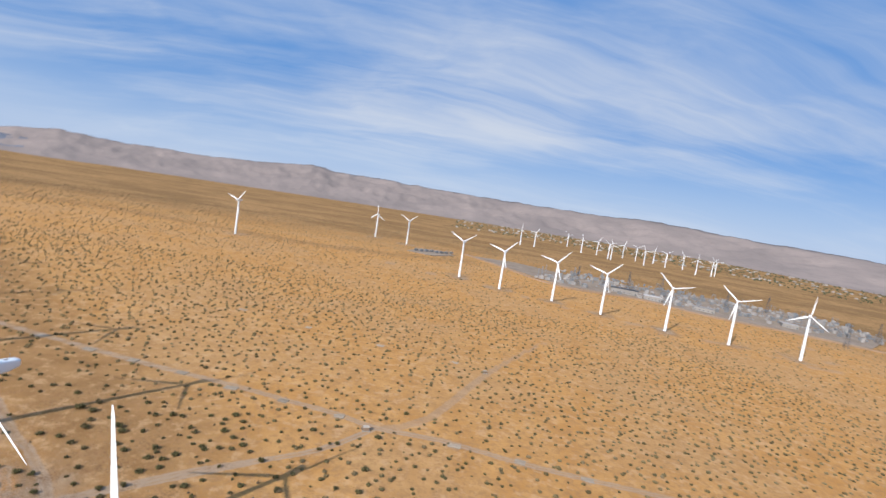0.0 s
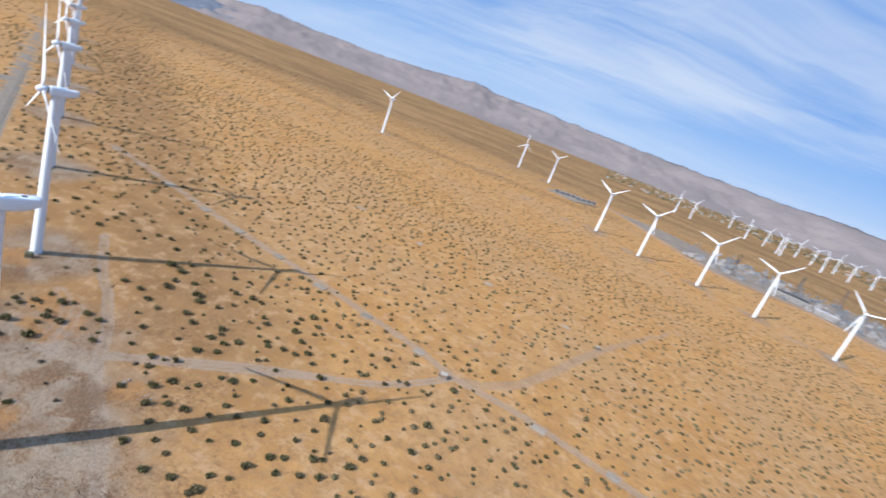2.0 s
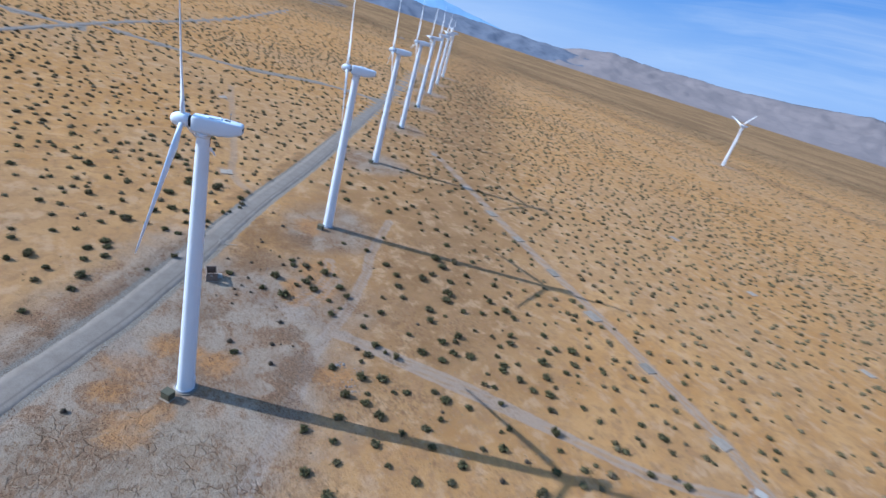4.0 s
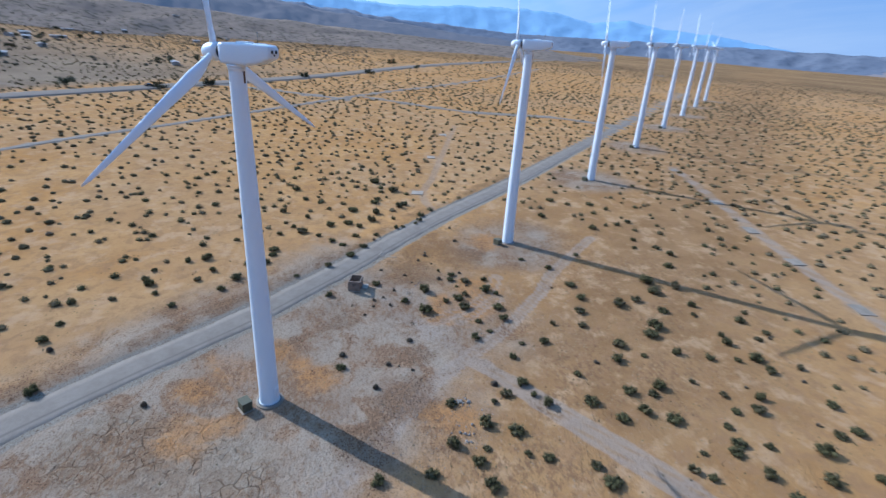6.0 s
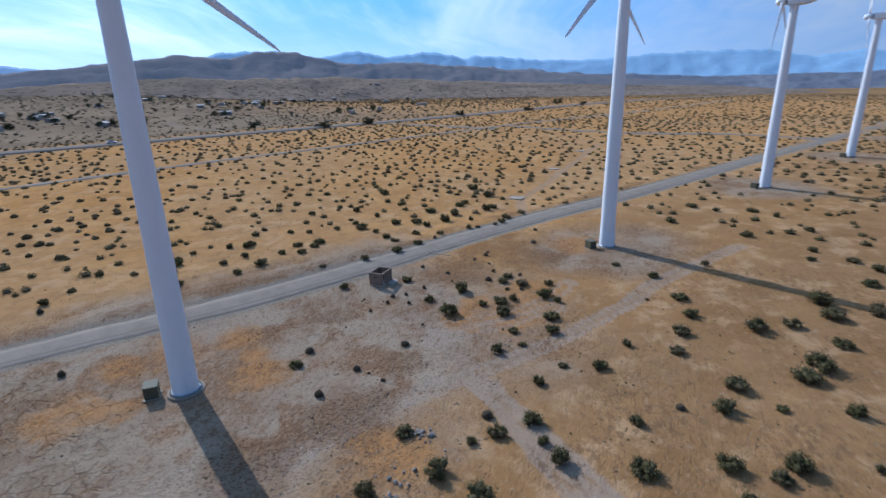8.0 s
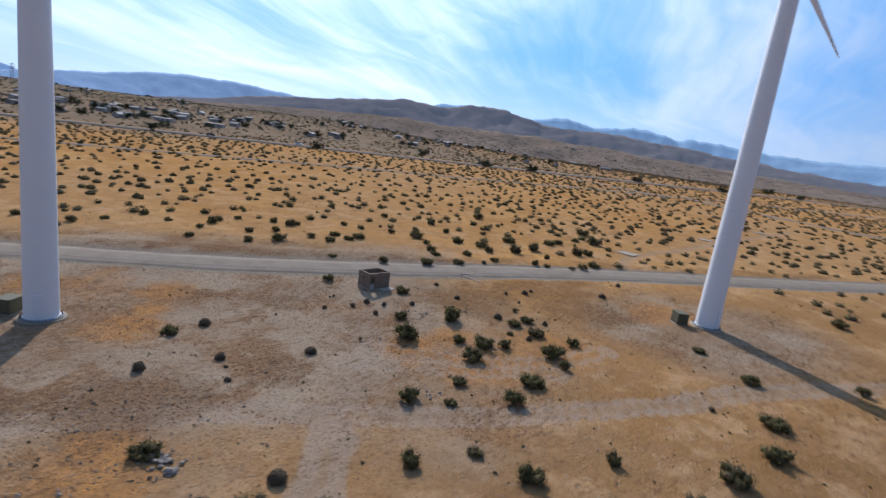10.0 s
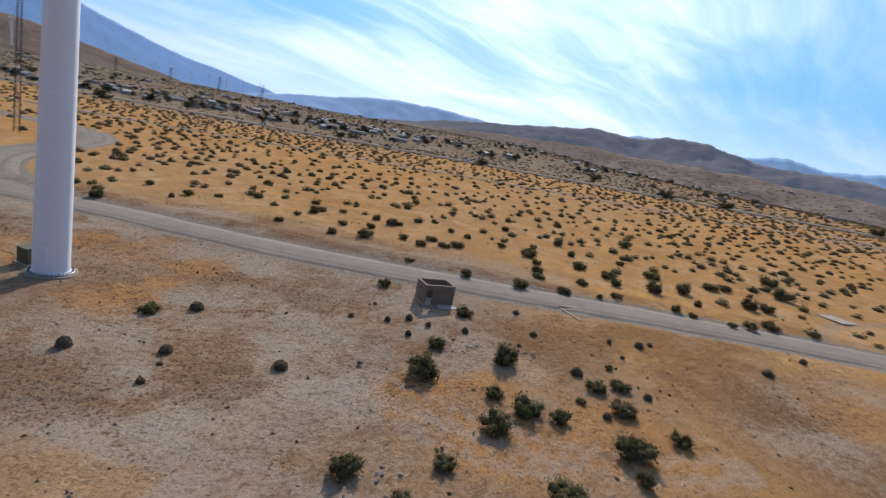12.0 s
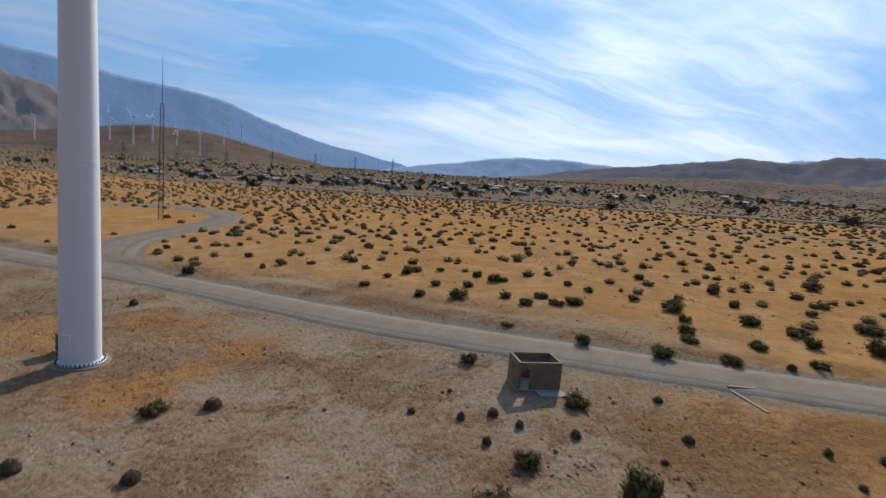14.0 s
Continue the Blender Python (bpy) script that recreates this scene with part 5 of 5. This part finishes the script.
M["mast_steel"] = simple("weathered_mast_steel", (0.09, 0.083, 0.083), 0.7, 0.3)


def met_mast(x, y):
    top = new("lattice_mast")
    top.matrix_basis = pose(x, y, hz(x, y), 0, 0, 15)
    tagged(top, "tall thin dark steel lattice mast with guy wires", "mast")
    part("lattice", lattice("lattice", 26, 0.48, 0.34, 26, 0.055), top)
    part("spire", lathe("spire", [(0.06, 26.0), (0.05, 33.0), (0.02, 36.5)], M["mast_steel"], 6), top)
    for k in range(3):
        a = radians(120 * k + 20)
        verts, faces = [], []
        strut(verts, faces, (0.3 * math.cos(a), 0.3 * math.sin(a), 24), (15 * math.cos(a), 15 * math.sin(a), hz(x + 15 * math.cos(a + 0.26), y + 15 * math.sin(a + 0.26)) - hz(x, y)), 0.015, 3)
        part("guy_wire", mesh_of("guy_wire", verts, faces, M["mast_steel"]), top)


met_mast(-56.8, -6.2)

PYLON = lattice("lattice", 30, 2.6, 0.7, 10, 0.16)


def pylon(x, y, z=None, yaw=0, s=1.0):
    top = new("power_pylon")
    top.matrix_basis = pose(x, y, hz(x, y) if z is None else z, 0, 0, yaw) @ Matrix.Scale(s, 4)
    tagged(top, "grey steel lattice power pylon", "pylon", "pylons of the power lines")
    part("lattice", PYLON, top)
    for zz, ww in ((21, 5.2), (25, 4.4), (29, 3.4)):
        verts, faces = [], []
        strut(verts, faces, (-ww, 0, zz), (ww, 0, zz), 0.16, 3)
        strut(verts, faces, (-ww, 0, zz), (0, 0, zz + 1.3), 0.1, 3)
        strut(verts, faces, (ww, 0, zz), (0, 0, zz + 1.3), 0.1, 3)
        part("crossarm", mesh_of("crossarm", verts, faces, M["mast_steel"]), top)


for k in range(7):
    pylon(120 - 62 * k, -640 - 8 * k, None, 10, 0.85)
for px, py in ((200, 690), (300, 760), (420, 700), (520, 760), (590, 640), (480, 560), (380, 820), (640, 560)):
    pylon(px, py, None, 35, 0.9)

# turbines on the brown southern hill and far off along the pass
from mathutils.bvhtree import BVHTree


def seat(names, eye, az, el):
    """Where a heading from the plain meets one of the hills."""
    best = None
    way = Vector((math.cos(radians(az)) * math.cos(radians(el)), math.sin(radians(az)) * math.cos(radians(el)), math.sin(radians(el))))
    for nm in names:
        me = bpy.data.objects[nm].data
        tree = HILL_TREES.setdefault(nm, BVHTree.FromPolygons([v.co.copy() for v in me.vertices], [tuple(p.vertices) for p in me.polygons]))
        hit = tree.ray_cast(Vector(eye), way)
        if hit[0] is not None and (best is None or hit[3] < best[1]):
            best = (hit[0], hit[3])
    return best[0] if best else None


HILL_TREES = {}
EYE = (-83.0, 121.0, 12.5)
for i, (az, el, s) in enumerate(((-74.0, 1.6, 1.5), (-75.9, 1.5, 1.6), (-77.5, 1.8, 1.5), (-79.6, 1.05, 1.3), (-81.7, 1.0, 1.3), (-83.9, 2.4, 1.5), (-85.6, 2.6, 1.5), (-72.3, 1.2, 1.4), (-68.5, 1.0, 1.4))):
    p = seat(["hill_south"], EYE, az, el)
    if p:
        t = turbine(p.x, p.y, 60 + 8 * i, 40 * i, "turbines on the southern hill", "white wind turbine on a bare brown hill", False, s)
        t.location.z = p.z - 1
for i in range(9):
    az = radians(-89 - 1.6 * i)
    x, y = EYE[0] + 2300 * math.cos(az), EYE[1] + 2300 * math.sin(az)
    turbine(x, y, 50 + 9 * i, 33 * i, "turbines far along the pass", "tiny distant wind turbine in haze", False, 1.3)


# ---- trees and houses of the settlement ----
def tree_parts(seed):
    rng = random.Random(seed)
    sv, sf, lv, lf = [], [], [], []
    strut(sv, sf, (0, 0, -0.3), (0.1, 0.05, 1.6), 0.22, 6)
    crowns = []
    for k in range(9):
        a, d = rng.uniform(0, 6.283), rng.uniform(0.4, 2.1)
        c = Vector((d * math.cos(a), d * math.sin(a), rng.uniform(1.4, 4.1) - 0.35 * d))
        strut(sv, sf, (0.1, 0.05, 1.5), c, 0.07, 4)
        crowns.append(c)
    for k in range(330):
        c = rng.choice(crowns) + Vector((rng.gauss(0, 0.6), rng.gauss(0, 0.6), rng.gauss(0, 0.5)))
        u = Vector((rng.gauss(0, 1), rng.gauss(0, 1), rng.gauss(0, 1))).normalized()
        w = u.orthogonal().normalized()
        s = rng.uniform(0.22, 0.5)
        i = len(lv)
        lv += [tuple(c - u * s), tuple(c + w * s * 0.6), tuple(c + u * s), tuple(c - w * s * 0.6)]
        lf.append((i, i + 1, i + 2, i + 3))
    return mesh_of("trunk", sv, sf, M["stem"]), mesh_of("crown", lv, lf, M["tree"])


def lie(x, y):
    """Height of the ground, or of the foot of the southwestern hills where they rise over it."""
    hit = HILL_TREES["hills_southwest"].ray_cast(Vector((x, y, 900)), Vector((0, 0, -1)))
    return max(hz(x, y), hit[0].z) if hit[0] is not None else hz(x, y)


seat(["hills_southwest"], EYE, -140, 2)
TREES = [tree_parts(s) for s in (1, 2, 3, 4)]
town_rng = random.Random(31)


def tree(x, y, s=1.0, group="trees of the settlement", label="dark green desert tree among the scrub", squat=1.0):
    trunk, crown = town_rng.choice(TREES)
    top = new("tree")
    top.matrix_basis = pose(x, y, lie(x, y), 0, 0, town_rng.uniform(0, 360)) @ Matrix.Diagonal((s, s, s * squat, 1))
    tagged(top, label, "tree", group)
    part("trunk", trunk, top)
    part("crown", crown, top)


# round dark trees along the highway
for x, y in ((-309, -22), (-332, -4), (-400, 40), (-455, 84), (-535, 128), (-232, -80), (-300, -64), (-176, -140), (-582, 104), (-66, -198), (-90, -252), (-150, -207), (-110, -240), (-30, -262), (-196, -170)):
    tree(x, y, 1.25 + 0.5 * town_rng.random(), "trees beside the highway", "round dark tree beside the highway", 0.8)

M["wall_paint"] = simple("stucco", (0.34, 0.30, 0.26), 0.9, vary=0.35, scale=0.6)
M["roof_paint"] = simple("pale_roof", (0.26, 0.235, 0.215), 0.8, vary=0.9, scale=0.4)
M["yard_wall"] = simple("grey_yard_wall", (0.205, 0.182, 0.162), 0.9, vary=0.3, scale=0.4)
M["far_roof"] = simple("far_roof", (0.190, 0.165, 0.145), 0.9, vary=0.9, scale=0.02)
M["glass"] = simple("window_glass", (0.05, 0.06, 0.07), 0.15, spec=0.6)
HOUSES = []
for w, d, h, pitch in ((11, 7, 2.8, 1.2), (14, 6, 2.7, 0.7), (8, 6.5, 3.0, 1.4), (17, 5, 2.8, 0.5)):
    body = box("wall", -w / 2, -d / 2, -1.0, w / 2, d / 2, h, M["wall_paint"])
    e = 0.45
    rv = [(-w / 2 - e, -d / 2 - e, h), (w / 2 + e, -d / 2 - e, h), (w / 2 + e, d / 2 + e, h), (-w / 2 - e, d / 2 + e, h), (-w / 2 - e, 0, h + pitch), (w / 2 + e, 0, h + pitch)]
    roof = mesh_of("roof", rv, [(0, 1, 5, 4), (2, 3, 4, 5), (0, 4, 3), (1, 2, 5), (3, 2, 1, 0)], M["roof_paint"])
    HOUSES.append((body, roof, box("window", -0.6, -0.05, 0, 0.6, 0.05, 1.0, M["glass"]), box("door", -0.45, -0.05, 0, 0.45, 0.05, 2.0, M["dark"]), w, d))


def house(x, y, yaw, kind):
    body, roof, window, door, w, d = HOUSES[kind]
    top = new("house")
    top.matrix_basis = pose(x, y, lie(x, y) + 0.1, 0, 0, yaw) @ Matrix.Scale(0.8, 4)
    tagged(top, "low single-storey house with a pale roof", "house", "houses of the settlement")
    part("wall", body, top)
    part("roof", roof, top)
    for side in (-1, 1):
        for f in (-0.3, 0.25):
            part("window", window, top, pose(f * w, side * (d / 2 + 0.01), 1.0))
    part("door", door, top, pose(0, -d / 2 - 0.01, 0))


sites = []
for k in range(800):
    close = k < 240
    az, r = radians(town_rng.uniform(-125, -70) if close else town_rng.uniform(-168, -66)), town_rng.uniform(370, 560) if close else 390 + 860 * town_rng.random() ** 1.5
    x, y = -83 + r * math.cos(az), 121 + r * math.sin(az)
    v = 0.62 * (x + 95) + 0.78 * (y - 104)
    if v > -272 or len(sites) >= 60 and close or any(math.hypot(x - p, y - q) < 21 for p, q in sites):
        continue
    sites.append((x, y))
for i, (x, y) in enumerate(sites[:120]):
    house(x, y, town_rng.choice((20, 35, 110, 125)) + town_rng.uniform(-8, 8), i % 4)
for x, y in sites[:140]:
    for k in range(2):
        tree(x + town_rng.uniform(-14, 14), y + town_rng.uniform(-14, 14), town_rng.uniform(0.6, 1.25))


def town_scrub():
    """Bushes, low trees and dry brush between the houses and up the slopes, joined."""
    rng = np.random.default_rng(71)
    for name, count, near, far_off, lo, hi, label in (("settlement_brush", 9500, 370, 1250, 0.7, 1.9, "dark brush between the houses of the settlement"), ("slope_scrub", 8000, 380, 1500, 0.4, 0.9, "sparse scrub on the lower hill slopes")):
        az, r = np.radians(rng.uniform(-176, -62, count)), np.sqrt(rng.uniform(near**2, far_off**2, count))
        x, y = -83 + r * np.cos(az), 121 + r * np.sin(az)
        v = 0.62 * (x + 95) + 0.78 * (y - 104)
        thick = 0.55 + 0.45 * np.sin(x * 0.017 + 2 * np.sin(y * 0.011)) * np.sin(y * 0.021)
        ok = (v < (-278 if lo > 0.6 else -262)) & (rng.random(count) < thick) & (gap_to(along(TOWN_ROAD, 8), x, y) > 5)
        x, y = x[ok], y[ok]
        stuff_field(name, x, y, 4, rng, label, lo, hi, lambda a, b: np.array([lie(p, q) for p, q in zip(a, b)]), 1.0, M["brush"])


town_scrub()


# ---- cars on the highway ----
def car(x, y, yaw, paint):
    top = new("car")
    top.matrix_basis = pose(x, y, hz(x, y) + 0.55, 0, 0, yaw)
    tagged(top, f"{paint} car driving on the grey highway", "car", "cars on the highway")
    mat = M["white"] if paint == "white" else M["dark"]
    bm = bmesh.new()
    box_bm(bm, -2.2, -0.88, 0.3, 2.2, 0.88, 0.9, 0.12)
    part("body", bm_mesh("body", bm, mat), top)
    bm = bmesh.new()
    box_bm(bm, -1.4, -0.78, 0.88, 1.0, 0.78, 1.45, 0.1)
    part("cabin", bm_mesh("cabin", bm, M["glass"]), top)
    wheel = lathe("wheel", [(0.33, -0.11), (0.33, 0.11)], M["dark"], 14)
    for wx in (-1.4, 1.4):
        for wy in (-0.85, 0.85):
            part("wheel", wheel, top, pose(wx, wy, 0.33, 90, 0, 0))


for x, y, yaw, paint in ((-143, -173, 140, "white"), (-200, -127, 140, "dark"), (-235, -99, 139, "white"), (-315, -30, 139, "dark")):
    car(x, y, yaw, paint)


# ---- substation beyond the second row ----
def yard(name, pts, lift, mat, label):
    bm = bmesh.new()
    vs = [bm.verts.new((x, y, hz(x, y) + lift)) for x, y in pts]
    face = bm.faces.new(vs)
    out = bmesh.ops.extrude_face_region(bm, geom=[face])
    for v in [g for g in out["geom"] if isinstance(g, bmesh.types.BMVert)]:
        v.co.z -= 4
    bmesh.ops.recalc_face_normals(bm, faces=bm.faces)
    tagged(new(name, bm_mesh(name, bm, mat)), label, "yard", kind="structure")


M["yard"] = simple("grey_yard_gravel", (0.185, 0.142, 0.108), 1.0, vary=0.6, scale=0.05, spec=0.0)
M["berm"] = simple("orange_berm", (0.235, 0.140, 0.078), 0.95, vary=0.3, scale=0.03)
yard("yard_main", [(62, 838), (172, 655), (277, 668), (347, 627), (446, 612), (533, 585), (650, 690), (640, 800), (454, 822), (227, 792), (134, 850)], 1.0, M["yard"], "grey gravel yard of an electrical substation")
yard("yard_small", [(-45, 757), (-5, 745), (30, 800), (5, 842), (-30, 820)], 0.8, M["yard"], "small gravel yard with stored equipment")
strip("berm", [(50, 850), (110, 735), (168, 645), (277, 657), (347, 615), (446, 600), (535, 572), (640, 560)], 6.0, M["berm"], 1.4, 10.0, "orange earth berm round the substation", "berm", 0.4, 2.6)

gear_rng = random.Random(8)
GANTRY_V, GANTRY_F = [], []
for gx in (-7, 7):
    strut(GANTRY_V, GANTRY_F, (gx, -0.8, 0), (gx, 0, 11), 0.22, 4)
    strut(GANTRY_V, GANTRY_F, (gx, 0.8, 0), (gx, 0, 11), 0.22, 4)
strut(GANTRY_V, GANTRY_F, (-7, 0, 10.6), (7, 0, 10.6), 0.3, 4)
strut(GANTRY_V, GANTRY_F, (-7, 0, 7.5), (7, 0, 7.5), 0.18, 4)
GANTRY = mesh_of("frame", GANTRY_V, GANTRY_F, M["steel"])
TANKS = box("tank", -2.0, -1.4, 0.3, 2.0, 1.4, 3.4, M["steel"], 0.15)
FINS = box("radiator", -0.5, -1.2, 0.6, 0.5, 1.2, 3.0, M["steel"], 0.1)
BUSHING = lathe("bushing", [(0.16, 3.4), (0.2, 3.8), (0.14, 4.2), (0.2, 4.6), (0.08, 5.2)], M["concrete"], 8)


def gantry(x, y, yaw):
    top = new("bus_gantry")
    top.matrix_basis = pose(x, y, hz(x, y) + 0.9, 0, 0, yaw)
    tagged(top, "grey steel bus gantry in the substation", "gantry", "gantries of the substation")
    part("frame", GANTRY, top)
    for k in (-4, 0, 4):
        part("insulator", BUSHING, top, pose(k, 0, 5.3))


def transformer(x, y, yaw):
    top = new("power_transformer")
    top.matrix_basis = pose(x, y, hz(x, y) + 0.9, 0, 0, yaw)
    tagged(top, "grey power transformer in the substation yard", "transformer", "transformers of the substation")
    part("tank", TANKS, top)
    part("radiator", FINS, top, pose(-2.7, 0, 0))
    part("radiator", FINS, top, pose(2.7, 0, 0))
    for k in (-1.2, 0, 1.2):
        part("bushing", BUSHING, top, pose(k, 0, 0))


for row in range(4):
    for k in range(11):
        f = k / 10
        x, y = 150 + 440 * f + 14 * row, 712 - 70 * f + 42 * row
        if gear_rng.random() < 0.85:
            gantry(x, y + gear_rng.uniform(-3, 3), 80 if row % 2 else 78)
        if gear_rng.random() < 0.6:
            transformer(x + 17, y + gear_rng.uniform(-8, 8), 80)
for k in range(8):
    transformer(-32 + 8 * k, 768 + 6 * k + gear_rng.uniform(-6, 6), 30)


def yard_clutter():
    """Small switchgear, drums and crates in the yards, joined."""
    rng = np.random.default_rng(51)
    f = rng.random(420)
    row = rng.integers(0, 12, 420)
    x, y = 140 + 450 * f + 8 * row + rng.normal(0, 2, 420), 690 - 72 * f + 15.0 * row + rng.normal(0, 2, 420)
    w, d, h = rng.uniform(1.2, 6.5, 420), rng.uniform(1.0, 3.0, 420), rng.uniform(1.2, 5.0, 420)
    c = np.array([(-1, -1, 0), (1, -1, 0), (1, 1, 0), (-1, 1, 0), (-1, -1, 1), (1, -1, 1), (1, 1, 1), (-1, 1, 1)])
    v = np.stack([x[:, None] + c[:, 0] * w[:, None] / 2, y[:, None] + c[:, 1] * d[:, None] / 2, height(x, y)[:, None] + 0.9 + c[:, 2] * h[:, None]], -1)
    q = np.array([(0, 1, 5, 4), (1, 2, 6, 5), (2, 3, 7, 6), (3, 0, 4, 7), (4, 5, 6, 7)])
    tri = q[None] + 8 * np.arange(420)[:, None, None]
    half = 210
    for nm, a, b, mat in (("switchgear_grey", 0, half, M["steel"]), ("switchgear_pale", half, 420, M["roof_paint"])):
        tagged(new(nm, mesh_of(nm, v[a:b].reshape(-1, 3).tolist(), (tri[: b - a]).reshape(-1, 4).tolist(), mat)), "small switchgear cabinets crowding the substation yard", "switchgear", kind="stuff")


yard_clutter()


def control_house(x, y, w, d, h, yaw, label, roof):
    top = new("control_building")
    top.matrix_basis = pose(x, y, hz(x, y) + 0.9, 0, 0, yaw)
    tagged(top, label, "building", "buildings of the substation")
    part("wall", box("wall", -w / 2, -d / 2, -0.5, w / 2, d / 2, h, M["yard_wall"]), top)
    part("roof", box("roof", -w / 2 - 0.4, -d / 2 - 0.4, h, w / 2 + 0.4, d / 2 + 0.4, h + 0.4, roof, 0.05), top)
    for k in range(5):
        part("window", HOUSES[0][2], top, pose(-w / 2 + w * (k + 0.5) / 5, -d / 2 - 0.02, 1.4))
    part("door", HOUSES[0][3], top, pose(w * 0.42, -d / 2 - 0.02, 0))


control_house(268, 690, 36, 14, 6, -20, "low grey control building with a flat dark roof", M["dark"])
control_house(300, 672, 22, 16, 5, -20, "flat-roofed grey building beside the control house", M["roof_paint"])
control_house(360, 650, 26, 12, 5, -22, "long pale flat-roofed store", M["roof_paint"])
control_house(470, 640, 18, 12, 5, -22, "small pale building by the yard fence", M["roof_paint"])


# ---- far town under the northern range ----
def far_town():
    """Roofs and trees of a town some kilometres off, joined."""
    rng = np.random.default_rng(41)
    for name, count, mat, lo, hi, label in (("far_town_roofs", 240, M["far_roof"], 5, 13, "pale roofs of a far town on the plain"), ("far_town_trees", 1500, M["tree"], 2.5, 7, "dark trees of a far town on the plain")):
        az, r = np.radians(rng.uniform(44, 87, count)), rng.uniform(1850, 3300, count)
        x, y = CENTRE[0] + r * np.cos(az), CENTRE[1] + r * np.sin(az)
        w, d, h = rng.uniform(lo, hi, count), rng.uniform(lo, hi, count) * 0.7, rng.uniform(3, 5.5, count)
        z = height(x, y)
        top = 0.55 if "tree" in name else 0.9
        c = np.array([(-1, -1, 0), (1, -1, 0), (1, 1, 0), (-1, 1, 0), (-top, -top, 1), (top, -top, 1), (top, top, 1), (-top, top, 1)])
        v = np.stack([x[:, None] + c[:, 0] * w[:, None] / 2, y[:, None] + c[:, 1] * d[:, None] / 2, z[:, None] + c[:, 2] * h[:, None]], -1)
        q = np.array([(0, 1, 5, 4), (1, 2, 6, 5), (2, 3, 7, 6), (3, 0, 4, 7), (4, 5, 6, 7)])
        f = q[None] + 8 * np.arange(count)[:, None, None]
        tagged(new(name, mesh_of(name, v.reshape(-1, 3).tolist(), f.reshape(-1, 4).tolist(), mat)), label, "town", kind="stuff")


far_town()
